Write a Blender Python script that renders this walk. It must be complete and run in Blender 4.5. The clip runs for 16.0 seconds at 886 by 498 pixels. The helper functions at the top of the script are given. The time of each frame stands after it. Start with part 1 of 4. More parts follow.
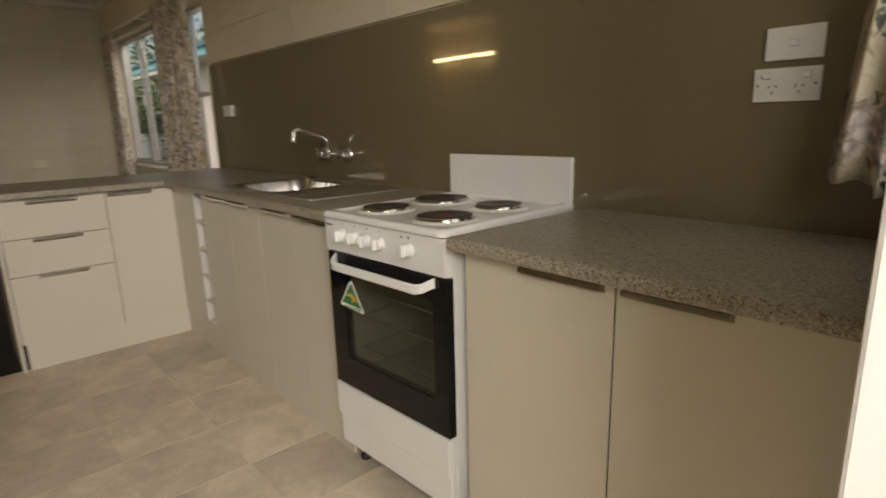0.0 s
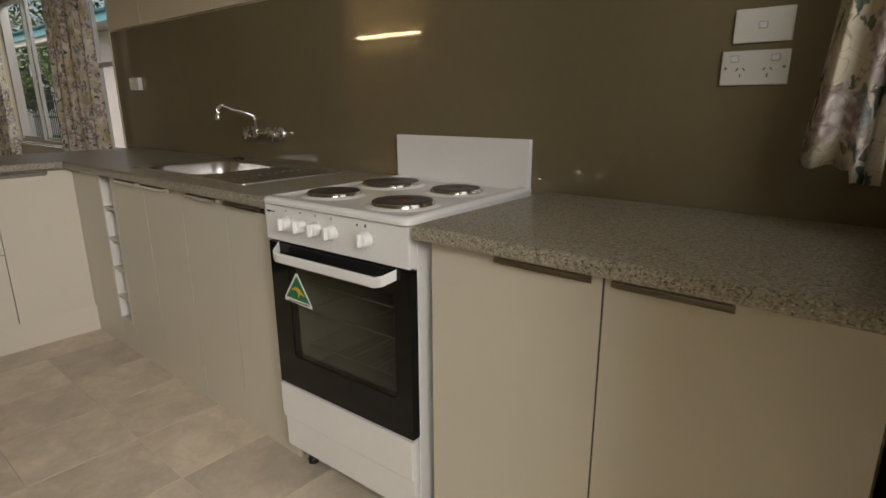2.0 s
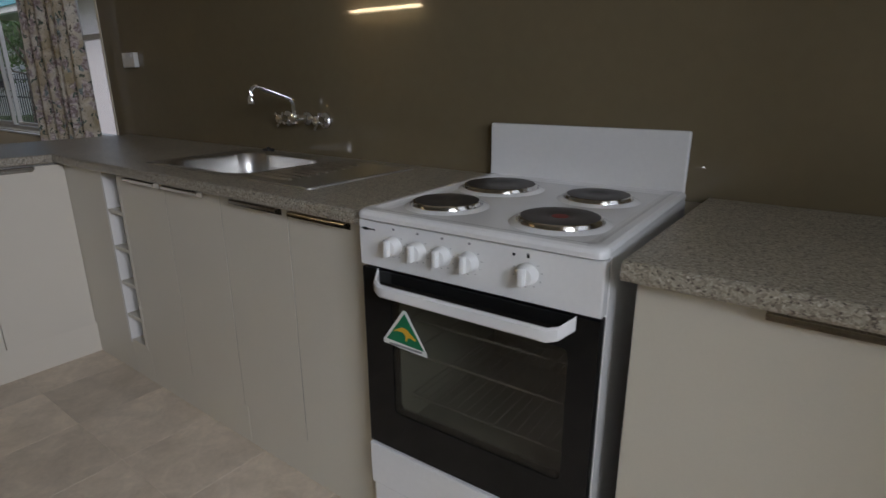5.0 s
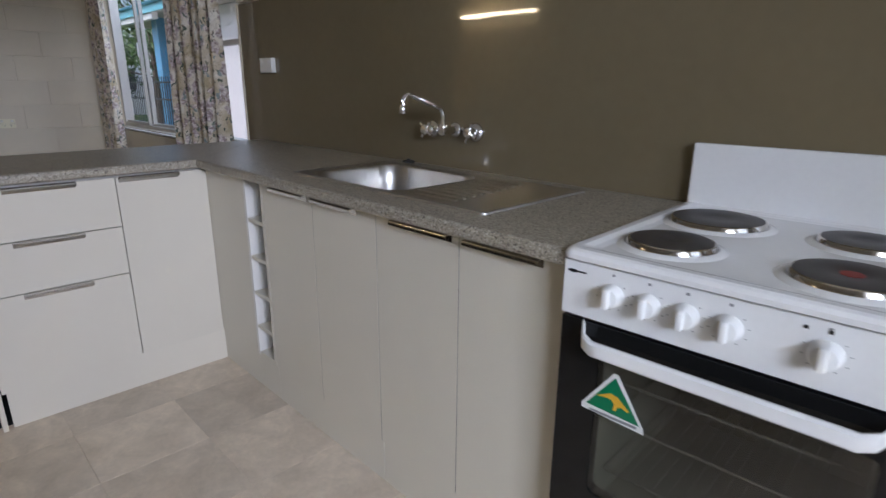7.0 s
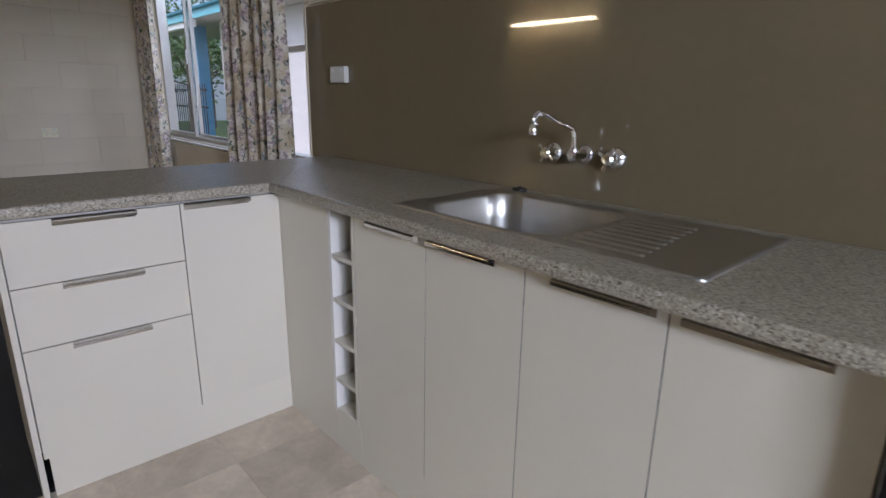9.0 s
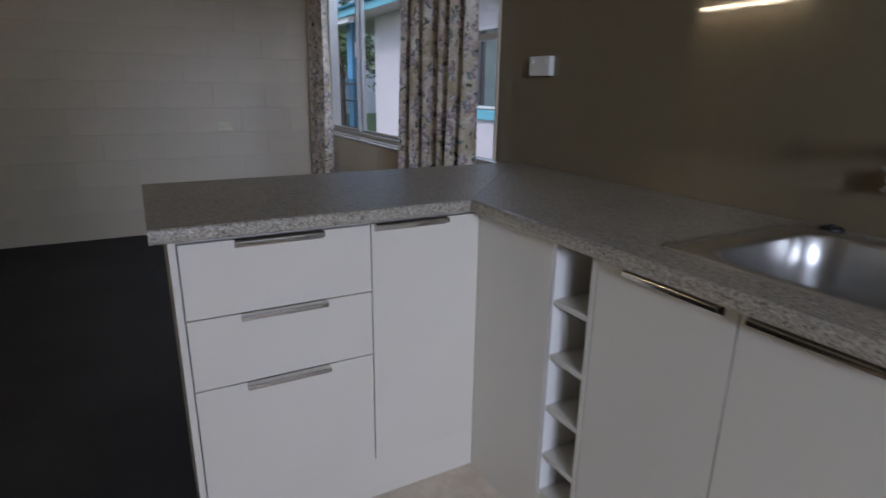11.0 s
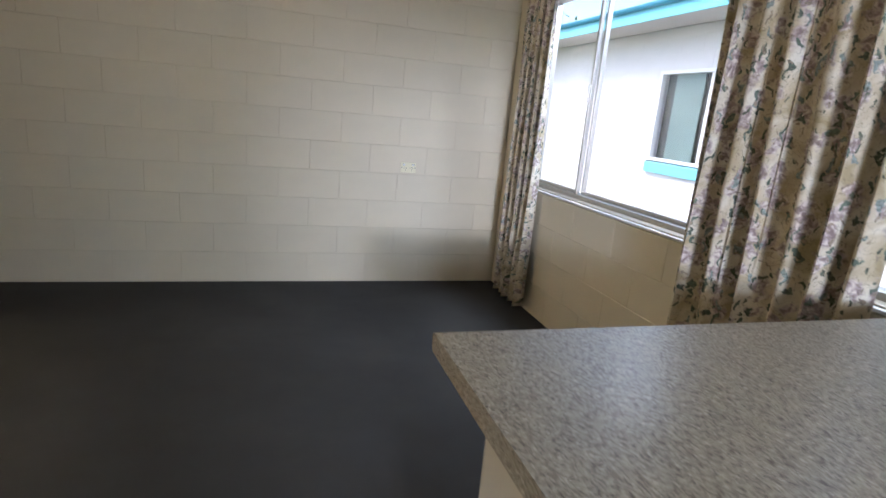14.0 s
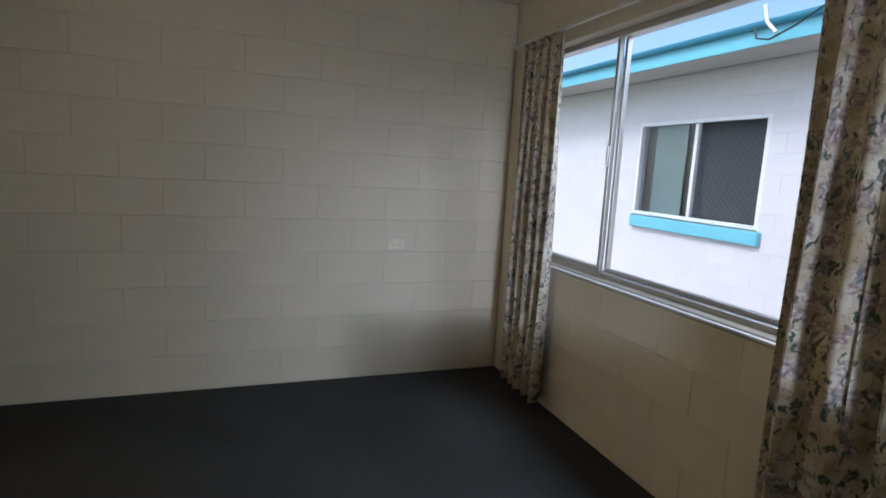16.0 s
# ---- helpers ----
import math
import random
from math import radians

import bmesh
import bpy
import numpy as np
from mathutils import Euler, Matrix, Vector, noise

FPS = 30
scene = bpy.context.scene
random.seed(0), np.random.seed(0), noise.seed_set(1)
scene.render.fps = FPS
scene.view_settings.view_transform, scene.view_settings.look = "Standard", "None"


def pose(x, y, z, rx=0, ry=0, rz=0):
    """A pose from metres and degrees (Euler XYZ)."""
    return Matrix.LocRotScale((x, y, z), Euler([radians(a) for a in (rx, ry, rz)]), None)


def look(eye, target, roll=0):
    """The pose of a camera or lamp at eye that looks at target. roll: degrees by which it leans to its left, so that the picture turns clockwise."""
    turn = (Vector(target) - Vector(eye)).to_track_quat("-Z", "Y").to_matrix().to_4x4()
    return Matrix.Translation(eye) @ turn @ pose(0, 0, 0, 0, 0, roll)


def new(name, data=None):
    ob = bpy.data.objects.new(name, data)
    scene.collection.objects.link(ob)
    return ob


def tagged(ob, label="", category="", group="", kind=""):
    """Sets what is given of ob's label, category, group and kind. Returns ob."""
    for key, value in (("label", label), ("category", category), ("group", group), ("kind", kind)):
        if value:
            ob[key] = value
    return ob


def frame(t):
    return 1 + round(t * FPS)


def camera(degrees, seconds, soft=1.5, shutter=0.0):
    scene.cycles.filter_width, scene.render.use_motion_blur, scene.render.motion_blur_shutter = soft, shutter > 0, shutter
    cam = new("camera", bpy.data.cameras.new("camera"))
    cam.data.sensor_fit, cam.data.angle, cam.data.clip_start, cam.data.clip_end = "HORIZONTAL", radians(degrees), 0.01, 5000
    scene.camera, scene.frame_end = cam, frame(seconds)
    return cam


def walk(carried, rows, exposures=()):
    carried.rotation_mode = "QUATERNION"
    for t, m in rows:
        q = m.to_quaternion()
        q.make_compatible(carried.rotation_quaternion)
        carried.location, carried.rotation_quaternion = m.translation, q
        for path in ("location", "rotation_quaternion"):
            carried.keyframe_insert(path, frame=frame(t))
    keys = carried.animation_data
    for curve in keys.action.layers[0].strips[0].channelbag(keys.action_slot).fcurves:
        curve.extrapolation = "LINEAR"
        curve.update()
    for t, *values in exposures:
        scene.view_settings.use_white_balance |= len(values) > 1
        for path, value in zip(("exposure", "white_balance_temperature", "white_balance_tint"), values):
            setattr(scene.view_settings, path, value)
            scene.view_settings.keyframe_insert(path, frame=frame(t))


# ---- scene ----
cam = camera(77.6, 16.0, 1.5, 0.5)
PATH = [
    (0, (3.237, -1.462, 1.171), (1.785, -0.163, 0.72), -1.5),
    (0.5, (3.185, -1.468, 1.16), (1.913, -0.001, 0.68), -2.1),
    (1, (3.152, -1.472, 1.157), (1.934, 0.033, 0.653), -1.5),
    (1.5, (3.131, -1.469, 1.158), (1.923, 0.04, 0.646), -1.2),
    (2, (3.086, -1.459, 1.161), (1.852, 0.028, 0.646), -0.3),
    (2.5, (3.003, -1.441, 1.169), (1.81, 0.077, 0.647), -0.4),
    (3, (2.904, -1.413, 1.19), (1.744, 0.132, 0.673), -0.4),
    (3.2, (2.875, -1.403, 1.186), (1.721, 0.144, 0.659), -0.1),
    (5.3, (2.504, -1.407, 1.169), (1.355, 0.121, 0.581), -0.2),
    (5.5, (2.483, -1.416, 1.169), (1.298, 0.089, 0.594), -0.3),
    (6, (2.424, -1.427, 1.177), (1.162, 0.013, 0.6), 0.8),
    (6.5, (2.337, -1.429, 1.18), (1.018, -0.036, 0.616), 0.7),
    (7, (2.227, -1.406, 1.178), (0.858, -0.061, 0.612), 0.4),
    (7.5, (2.133, -1.385, 1.176), (0.734, -0.072, 0.612), 0.4),
    (8, (2.025, -1.38, 1.183), (0.6, -0.088, 0.639), 0.6),
    (8.2, (1.972, -1.387, 1.189), (0.553, -0.084, 0.652), 0.9),
    (10.3, (1.449, -1.376, 1.191), (-0.082, -0.217, 0.631), 0.2),
    (10.5, (1.392, -1.362, 1.189), (-0.177, -0.256, 0.626), 0.0),
    (11, (1.272, -1.36, 1.193), (-0.409, -0.436, 0.629), 0.9),
    (11.5, (1.143, -1.385, 1.2), (-0.573, -0.521, 0.642), 2.3),
    (12, (0.953, -1.447, 1.212), (-0.801, -0.645, 0.681), 1.8),
    (12.5, (0.799, -1.504, 1.219), (-1.011, -0.825, 0.707), 1.4),
    (13, (0.61, -1.544, 1.229), (-1.234, -0.972, 0.71), 2.1),
    (13.5, (0.402, -1.578, 1.24), (-1.468, -1.049, 0.769), 3.7),
    (14, (0.216, -1.624, 1.252), (-1.634, -1.034, 0.776), 5.2),
    (14.5, (0.04, -1.676, 1.28), (-1.779, -0.961, 0.855), 4.2),
    (15, (-0.125, -1.679, 1.282), (-1.958, -0.992, 0.874), 2.1),
    (15.5, (-0.298, -1.642, 1.295), (-2.149, -0.975, 0.937), 2.7),
    (16, (-0.36, -1.634, 1.333), (-2.211, -0.934, 1.044), 3.2),
]
EXPOSURES = [(0.0, 1.03, 8200, 12), (3.2, 0.72, 6950, 13), (5.5, 0.48, 6000, 14), (6.5, 1.08, 5800, 15), (7.2, 1.43, 5750, 15), (8.2, 1.5, 5800, 16), (10.5, 1.33, 5550, 16), (11.2, 0.93, 5450, 17), (12.0, 1.13, 5400, 16), (12.7, 2.05, 5500, 15), (13.5, 2.72, 5700, 12), (14.5, 2.55, 5650, 12), (15.2, 2.1, 5600, 11), (16.0, 1.8, 5500, 10)]
walk(cam, [(t, look(eye, target, roll)) for t, eye, target, roll in PATH], EXPOSURES)

# ---- world, sun and large lights ----
world = bpy.data.worlds.new("sky")
scene.world = world
world.use_nodes = True
sky = world.node_tree.nodes.new("ShaderNodeTexSky")
sky.sky_type, sky.sun_disc = "NISHITA", False
sky.sun_elevation, sky.sun_rotation = radians(50), radians(170)
sky.air_density, sky.dust_density = 1.0, 3.0
bg = world.node_tree.nodes["Background"]
world.node_tree.links.new(sky.outputs[0], bg.inputs[0])
bg.inputs[1].default_value = 0.075

sun = new("sun", bpy.data.lights.new("sun", "SUN"))
sun.data.energy, sun.data.angle, sun.data.color = 0.5, radians(20), (1.0, 0.96, 0.9)
sun.matrix_world = look((0, 0, 0), (0.17 * math.cos(radians(50)), 0.985 * math.cos(radians(50)), -math.sin(radians(50))))

# daylight that comes in through the open entrance door
door_day = new("door_daylight", bpy.data.lights.new("door_daylight", "AREA"))
door_day.data.shape, door_day.data.size, door_day.data.size_y = "RECTANGLE", 1.5, 0.6
door_day.data.energy, door_day.data.color = 42.0, (0.86, 0.92, 1.0)
door_day.matrix_world = look((4.7, -2.2, 2.05), (0.6, -0.75, 0.5))

# open sky beyond the porch roof, which reaches through the entrance to the far wall
open_day = new("open_daylight", bpy.data.lights.new("open_daylight", "AREA"))
open_day.data.shape, open_day.data.size, open_day.data.size_y = "RECTANGLE", 0.9, 0.45
open_day.data.energy, open_day.data.color = 66.0, (0.9, 0.89, 1.0)
open_day.matrix_world = look((8.0, -2.45, 2.36), (0.0, -1.3, 1.1))

# sky light that falls between the houses into the living room window
window_day = new("window_daylight", bpy.data.lights.new("window_daylight", "AREA"))
window_day.data.shape, window_day.data.size, window_day.data.size_y = "RECTANGLE", 2.3, 0.7
window_day.data.energy, window_day.data.color = 14.0, (0.88, 0.93, 1.0)
window_day.matrix_world = look((-1.96, 0.75, 2.62), (-2.1, -0.75, 0.6))

# sky light in the opening of the small kitchen window beside the entrance
kitchen_day = new("kitchen_window_daylight", bpy.data.lights.new("kitchen_window_daylight", "AREA"))
kitchen_day.data.shape, kitchen_day.data.size, kitchen_day.data.size_y = "RECTANGLE", 0.6, 0.76
kitchen_day.data.energy, kitchen_day.data.color = 2.6, (0.9, 0.95, 1.0)
kitchen_day.matrix_world = look((3.42, -0.5, 1.56), (1.5, -0.3, 1.2))


# ---- materials ----
def node(nt, kind, **inputs):
    n = nt.nodes.new(kind)
    for k, v in inputs.items():
        n.inputs[k.replace("_", " ")].default_value = v
    return n


def rgba(c, k=1.0):
    return (min(c[0] * k, 1), min(c[1] * k, 1), min(c[2] * k, 1), 1)


def ramp(nt, stops, constant=False):
    r = nt.nodes.new("ShaderNodeValToRGB")
    e = r.color_ramp.elements
    while len(e) < len(stops):
        e.new(0.5)
    for k, (p, c) in zip(e, stops):
        k.position, k.color = p, (*c[:3], 1)
    if constant:
        r.color_ramp.interpolation = "CONSTANT"
    return r


def mixed(nt, fac, a, b, how="MIX"):
    m = nt.nodes.new("ShaderNodeMix")
    m.data_type, m.blend_type = "RGBA", how
    for sock, v in ((m.inputs[0], fac), (m.inputs[6], a), (m.inputs[7], b)):
        if hasattr(v, "default_value") or hasattr(v, "is_output"):
            nt.links.new(v, sock)
        else:
            sock.default_value = v
    return m.outputs[2]


def material(name, col, rough=0.5, metal=0.0, amount=0.1, scale=3.0, grain=90.0, bump=0.1, depth=0.001, coat=0.0, each=0.0, spec=0.5):
    """A surface with broad tone changes, fine grain, uneven gloss and fine relief; each: tone change from piece to piece."""
    m = bpy.data.materials.new(name)
    m.use_nodes = True
    nt = m.node_tree
    p = nt.nodes["Principled BSDF"]
    tc = nt.nodes.new("ShaderNodeTexCoord")
    big = node(nt, "ShaderNodeTexNoise", Scale=scale, Detail=5.0, Roughness=0.6)
    fine = node(nt, "ShaderNodeTexNoise", Scale=grain, Detail=3.0)
    nt.links.new(tc.outputs["Object"], big.inputs["Vector"])
    nt.links.new(tc.outputs["Object"], fine.inputs["Vector"])
    broad = ramp(nt, [(0.3, rgba(col, 1 - amount)), (0.7, rgba(col, 1 + amount))])
    nt.links.new(big.outputs[0], broad.inputs[0])
    k = 1 - amount * 0.6
    grey = ramp(nt, [(0.35, (k, k, k)), (0.65, (1, 1, 1))])
    nt.links.new(fine.outputs[0], grey.inputs[0])
    out = mixed(nt, 1.0, broad.outputs[0], grey.outputs[0], "MULTIPLY")
    if each:
        info = nt.nodes.new("ShaderNodeObjectInfo")
        r = ramp(nt, [(0.0, (1 - each,) * 3), (1.0, (1, 1, 1))])
        nt.links.new(info.outputs["Random"], r.inputs[0])
        out = mixed(nt, 1.0, out, r.outputs[0], "MULTIPLY")
    nt.links.new(out, p.inputs["Base Color"])
    rr = node(nt, "ShaderNodeMapRange", To_Min=max(rough * 0.8, 0.02), To_Max=min(rough * 1.2, 1))
    nt.links.new(big.outputs[0], rr.inputs[0])
    nt.links.new(rr.outputs[0], p.inputs["Roughness"])
    p.inputs["Metallic"].default_value, p.inputs["Coat Weight"].default_value = metal, coat
    p.inputs["Specular IOR Level"].default_value = spec
    if bump:
        bp = node(nt, "ShaderNodeBump", Strength=bump, Distance=depth)
        nt.links.new(fine.outputs[0], bp.inputs["Height"])
        nt.links.new(bp.outputs[0], p.inputs["Normal"])
    return m


def speckled(name):
    """Granite-look laminate: grey-brown with dark and cream flecks."""
    m = material(name, (0.3, 0.26, 0.22), 0.36, amount=0.08, bump=0.25, depth=0.0004, grain=400)
    nt, p = m.node_tree, m.node_tree.nodes["Principled BSDF"]
    tc = nt.nodes.new("ShaderNodeTexCoord")
    warp = node(nt, "ShaderNodeTexNoise", Scale=130.0, Detail=2.0)
    nt.links.new(tc.outputs["Object"], warp.inputs["Vector"])
    vec = nt.nodes.new("ShaderNodeVectorMath")
    vec.operation = "MULTIPLY_ADD"
    vec.inputs[1].default_value = (0.008, 0.008, 0.008)
    nt.links.new(warp.outputs["Color"], vec.inputs[0])
    nt.links.new(tc.outputs["Object"], vec.inputs[2])
    cells = node(nt, "ShaderNodeTexVoronoi", Scale=310.0)
    nt.links.new(vec.outputs[0], cells.inputs["Vector"])
    tone = ramp(nt, [(0.0, (0.11, 0.09, 0.072)), (0.2, (0.24, 0.21, 0.16)), (0.42, (0.35, 0.317, 0.248)), (0.68, (0.44, 0.402, 0.322)), (0.88, (0.58, 0.54, 0.455))], True)
    nt.links.new(cells.outputs["Color"], tone.inputs[0])
    nt.links.new(tone.outputs[0], p.inputs["Base Color"])
    return m


def floor_tile(name, tone):
    """Beige stone-look vinyl square: every square has its own tone and clouding."""
    m = material(name, (0.74 * tone, 0.65 * tone, 0.53 * tone), 0.42, amount=0.1, scale=5.0, grain=60, bump=0.12, depth=0.0006, each=0.14)
    nt, p = m.node_tree, m.node_tree.nodes["Principled BSDF"]
    tc, info = nt.nodes.new("ShaderNodeTexCoord"), nt.nodes.new("ShaderNodeObjectInfo")
    n = node(nt, "ShaderNodeTexNoise", Scale=9.0, Detail=6.0, Roughness=0.65, Distortion=0.8)
    n.noise_dimensions = "4D"
    nt.links.new(tc.outputs["Object"], n.inputs["Vector"])
    w = nt.nodes.new("ShaderNodeMath")
    w.operation = "MULTIPLY"
    w.inputs[1].default_value = 40.0
    nt.links.new(info.outputs["Random"], w.inputs[0])
    nt.links.new(w.outputs[0], n.inputs["W"])
    cloud = ramp(nt, [(0.3, (0.85, 0.82, 0.77)), (0.52, (1.0, 0.98, 0.95)), (0.7, (1.18, 1.16, 1.12))])
    nt.links.new(n.outputs[0], cloud.inputs[0])
    base = p.inputs["Base Color"].links[0].from_socket
    nt.links.new(mixed(nt, 1.0, base, cloud.outputs[0], "MULTIPLY"), p.inputs["Base Color"])
    return m


def floral(name):
    """Cream curtain cloth printed with dark green leaves, mauve blossom and thin brown twigs."""
    m = bpy.data.materials.new(name)
    m.use_nodes = True
    nt = m.node_tree
    p = nt.nodes["Principled BSDF"]
    uv = nt.nodes.new("ShaderNodeTexCoord")
    warp = node(nt, "ShaderNodeTexNoise", Scale=22.0, Detail=4.0)
    nt.links.new(uv.outputs["UV"], warp.inputs["Vector"])
    wv = nt.nodes.new("ShaderNodeVectorMath")
    wv.operation = "MULTIPLY_ADD"
    wv.inputs[1].default_value = (0.09, 0.09, 0.0)
    nt.links.new(warp.outputs["Color"], wv.inputs[0])
    nt.links.new(uv.outputs["UV"], wv.inputs[2])

    def patches(scale, stretch, turn, lo, hi, seed, share=0.7):
        mp = nt.nodes.new("ShaderNodeMapping")
        mp.inputs["Scale"].default_value = (scale, scale * stretch, 1)
        mp.inputs["Rotation"].default_value = (0, 0, turn)
        mp.inputs["Location"].default_value = (seed, seed * 1.7, 0)
        nt.links.new(wv.outputs[0], mp.inputs["Vector"])
        v = node(nt, "ShaderNodeTexVoronoi", Scale=1.0)
        v.voronoi_dimensions = "2D"
        nt.links.new(mp.outputs[0], v.inputs["Vector"])
        r = ramp(nt, [(lo, (1, 1, 1)), (hi, (0, 0, 0))])
        nt.links.new(v.outputs["Distance"], r.inputs[0])
        pick = ramp(nt, [(0.0, (0, 0, 0)), (share, (1, 1, 1))], True)
        nt.links.new(v.outputs["Color"], pick.inputs[0])
        return mixed(nt, 1.0, r.outputs[0], pick.outputs[0], "MULTIPLY")

    def veil(scale, stops, detail=4.0):
        n = node(nt, "ShaderNodeTexNoise", Scale=scale, Detail=detail, Distortion=0.7)
        nt.links.new(uv.outputs["UV"], n.inputs["Vector"])
        r = ramp(nt, stops)
        nt.links.new(n.outputs[0], r.inputs[0])
        return r.outputs[0]

    no = (0, 0, 0)
    col = veil(9.0, [(0.33, (0.42, 0.34, 0.2)), (0.48, (0.6, 0.52, 0.38)), (0.66, (0.78, 0.73, 0.62))])
    for scale, seed in ((13, 3.1), (16, 6.4)):
        col = mixed(nt, patches(scale, 0.85, 0.4, 0.26, 0.42, seed, 0.5), col, veil(50.0, [(0.38, (0.27, 0.2, 0.19)), (0.5, (0.47, 0.38, 0.36)), (0.62, (0.74, 0.67, 0.61))]))
    col = mixed(nt, veil(38.0, [(0.47, no), (0.487, (0.8,) * 3), (0.504, no)], 1.5), col, (0.22, 0.18, 0.11, 1))
    for scale, stretch, turn, lo, hi, seed, c in (
            (31, 0.45, 0.7, 0.2, 0.23, 5.7, (0.06, 0.075, 0.055)), (36, 0.36, -0.8, 0.19, 0.22, 1.3, (0.09, 0.11, 0.085)), (29, 0.45, 1.9, 0.2, 0.24, 8.2, (0.16, 0.185, 0.17)),
            (46, 0.45, 0.2, 0.2, 0.25, 7.9, (0.08, 0.085, 0.06)), (52, 0.6, -0.4, 0.2, 0.26, 9.5, (0.2, 0.16, 0.12))):
        vein = veil(110.0, [(0.35, c), (0.65, (c[0] * 2.2, c[1] * 2.2, c[2] * 2.2))], 2.0)
        col = mixed(nt, patches(scale, stretch, turn, lo, hi, seed), col, vein)
    fold = node(nt, "ShaderNodeTexNoise", Scale=500.0, Detail=1.0)
    nt.links.new(uv.outputs["UV"], fold.inputs["Vector"])
    bp = node(nt, "ShaderNodeBump", Strength=0.3, Distance=0.0006)
    nt.links.new(fold.outputs[0], bp.inputs["Height"])
    nt.links.new(bp.outputs[0], p.inputs["Normal"])
    nt.links.new(col, p.inputs["Base Color"])
    p.inputs["Roughness"].default_value = 0.85
    tr = nt.nodes.new("ShaderNodeBsdfTranslucent")
    nt.links.new(col, tr.inputs[0])
    both = node(nt, "ShaderNodeMixShader", Fac=0.1)
    nt.links.new(p.outputs[0], both.inputs[1])
    nt.links.new(tr.outputs[0], both.inputs[2])
    nt.links.new(both.outputs[0], nt.nodes["Material Output"].inputs[0])
    return m


def glass(name, tint=(1, 1, 1), gloss=0.04):
    m = bpy.data.materials.new(name)
    m.use_nodes = True
    nt = m.node_tree
    nt.nodes.remove(nt.nodes["Principled BSDF"])
    t, g = nt.nodes.new("ShaderNodeBsdfTransparent"), nt.nodes.new("ShaderNodeBsdfGlossy")
    t.inputs[0].default_value, g.inputs["Roughness"].default_value = (*tint, 1), 0.02
    mx = node(nt, "ShaderNodeMixShader", Fac=gloss)
    for a, b in ((t.outputs[0], mx.inputs[1]), (g.outputs[0], mx.inputs[2]), (mx.outputs[0], nt.nodes["Material Output"].inputs[0])):
        nt.links.new(a, b)
    return m


def glowing(name, col, strength):
    m = bpy.data.materials.new(name)
    m.use_nodes = True
    p = m.node_tree.nodes["Principled BSDF"]
    p.inputs["Base Color"].default_value = (0.9, 0.9, 0.88, 1)
    p.inputs["Emission Color"].default_value, p.inputs["Emission Strength"].default_value = (*col, 1), strength
    return m


BLOCK = material("painted_block", (0.74, 0.665, 0.515), 0.6, amount=0.05, scale=2.0, grain=260, bump=0.45, depth=0.0015, each=0.02)
RENDER = material("cream_wall_paint", (0.74, 0.665, 0.515), 0.6, amount=0.05, grain=200, bump=0.3)
JOINT = material("painted_mortar", (0.74, 0.665, 0.515), 0.7, amount=0.08, grain=200, bump=0.4)
CEILING = material("ceiling_paint", (0.78, 0.75, 0.68), 0.7, amount=0.04, bump=0.1)
SPLASH = material("taupe_gloss_panel", (0.2, 0.162, 0.097), 0.035, amount=0.05, scale=1.2, grain=30, bump=0.0, coat=0.0, spec=0.55)
TOP = speckled("speckled_laminate")
CABINET = material("almond_laminate", (0.665, 0.624, 0.522), 0.34, amount=0.03, scale=1.5, grain=300, bump=0.05, depth=0.0003)
CARCASS = material("white_melamine", (0.74, 0.72, 0.67), 0.4, amount=0.03)
# near-black colour standing in for the shade inside the door gaps
GAPSHADE = material("painted_gap_shade", (0.05, 0.045, 0.04), 0.7)
STEEL = material("brushed_steel", (0.58, 0.565, 0.54), 0.3, metal=1.0, amount=0.06, grain=140, bump=0.05, depth=0.0003)
RIMSTEEL = material("satin_steel_edge", (0.5, 0.485, 0.455), 0.5, metal=1.0, amount=0.06, grain=140, bump=0.05, depth=0.0003)
CHROME = material("chrome", (0.85, 0.85, 0.86), 0.07, metal=1.0, amount=0.03, bump=0.0)
HANDLE = material("brushed_nickel", (0.62, 0.6, 0.57), 0.14, metal=1.0, amount=0.08, bump=0.05)
ENAMEL = material("white_enamel", (0.86, 0.86, 0.85), 0.18, amount=0.03, bump=0.02, coat=0.2)
KNOB = material("white_knob_plastic", (0.82, 0.82, 0.8), 0.32, amount=0.03, bump=0.0)
PLASTIC = material("white_plastic", (0.78, 0.77, 0.72), 0.35, amount=0.03, bump=0.0)
SURROUND = material("grey_rocker_surround", (0.36, 0.35, 0.32), 0.5, amount=0.05, bump=0.0)
AGED = material("aged_cream_plastic", (0.86, 0.81, 0.6), 0.4, amount=0.05, bump=0.0)
BLACKGLASS = material("black_oven_glass", (0.008, 0.008, 0.008), 0.07, amount=0.05, bump=0.0, spec=0.3)
CAVITY = material("oven_enamel", (0.18, 0.18, 0.15), 0.35, amount=0.15, bump=0.0)
IRON = material("cast_hotplate", (0.05, 0.045, 0.042), 0.45, amount=0.25, scale=30, grain=300, bump=0.3, depth=0.0005)
REDSPOT = material("red_hotplate_dot", (0.25, 0.03, 0.02), 0.5)
BLACK = material("black_plastic", (0.015, 0.015, 0.015), 0.45)
GREEN = material("green_sticker_film", (0.0, 0.17, 0.07), 0.3, bump=0.0, amount=0.05)
GOLD = material("gold_sticker_film", (0.75, 0.42, 0.03), 0.3, bump=0.0, amount=0.05)
WHITEFILM = material("white_sticker_film", (0.8, 0.8, 0.78), 0.3, bump=0.0, amount=0.03)
GREYINK = material("grey_print", (0.25, 0.25, 0.26), 0.5, bump=0.0)
TILES = (floor_tile("stone_look_vinyl_dark", 0.9), floor_tile("stone_look_vinyl_light", 1.04))
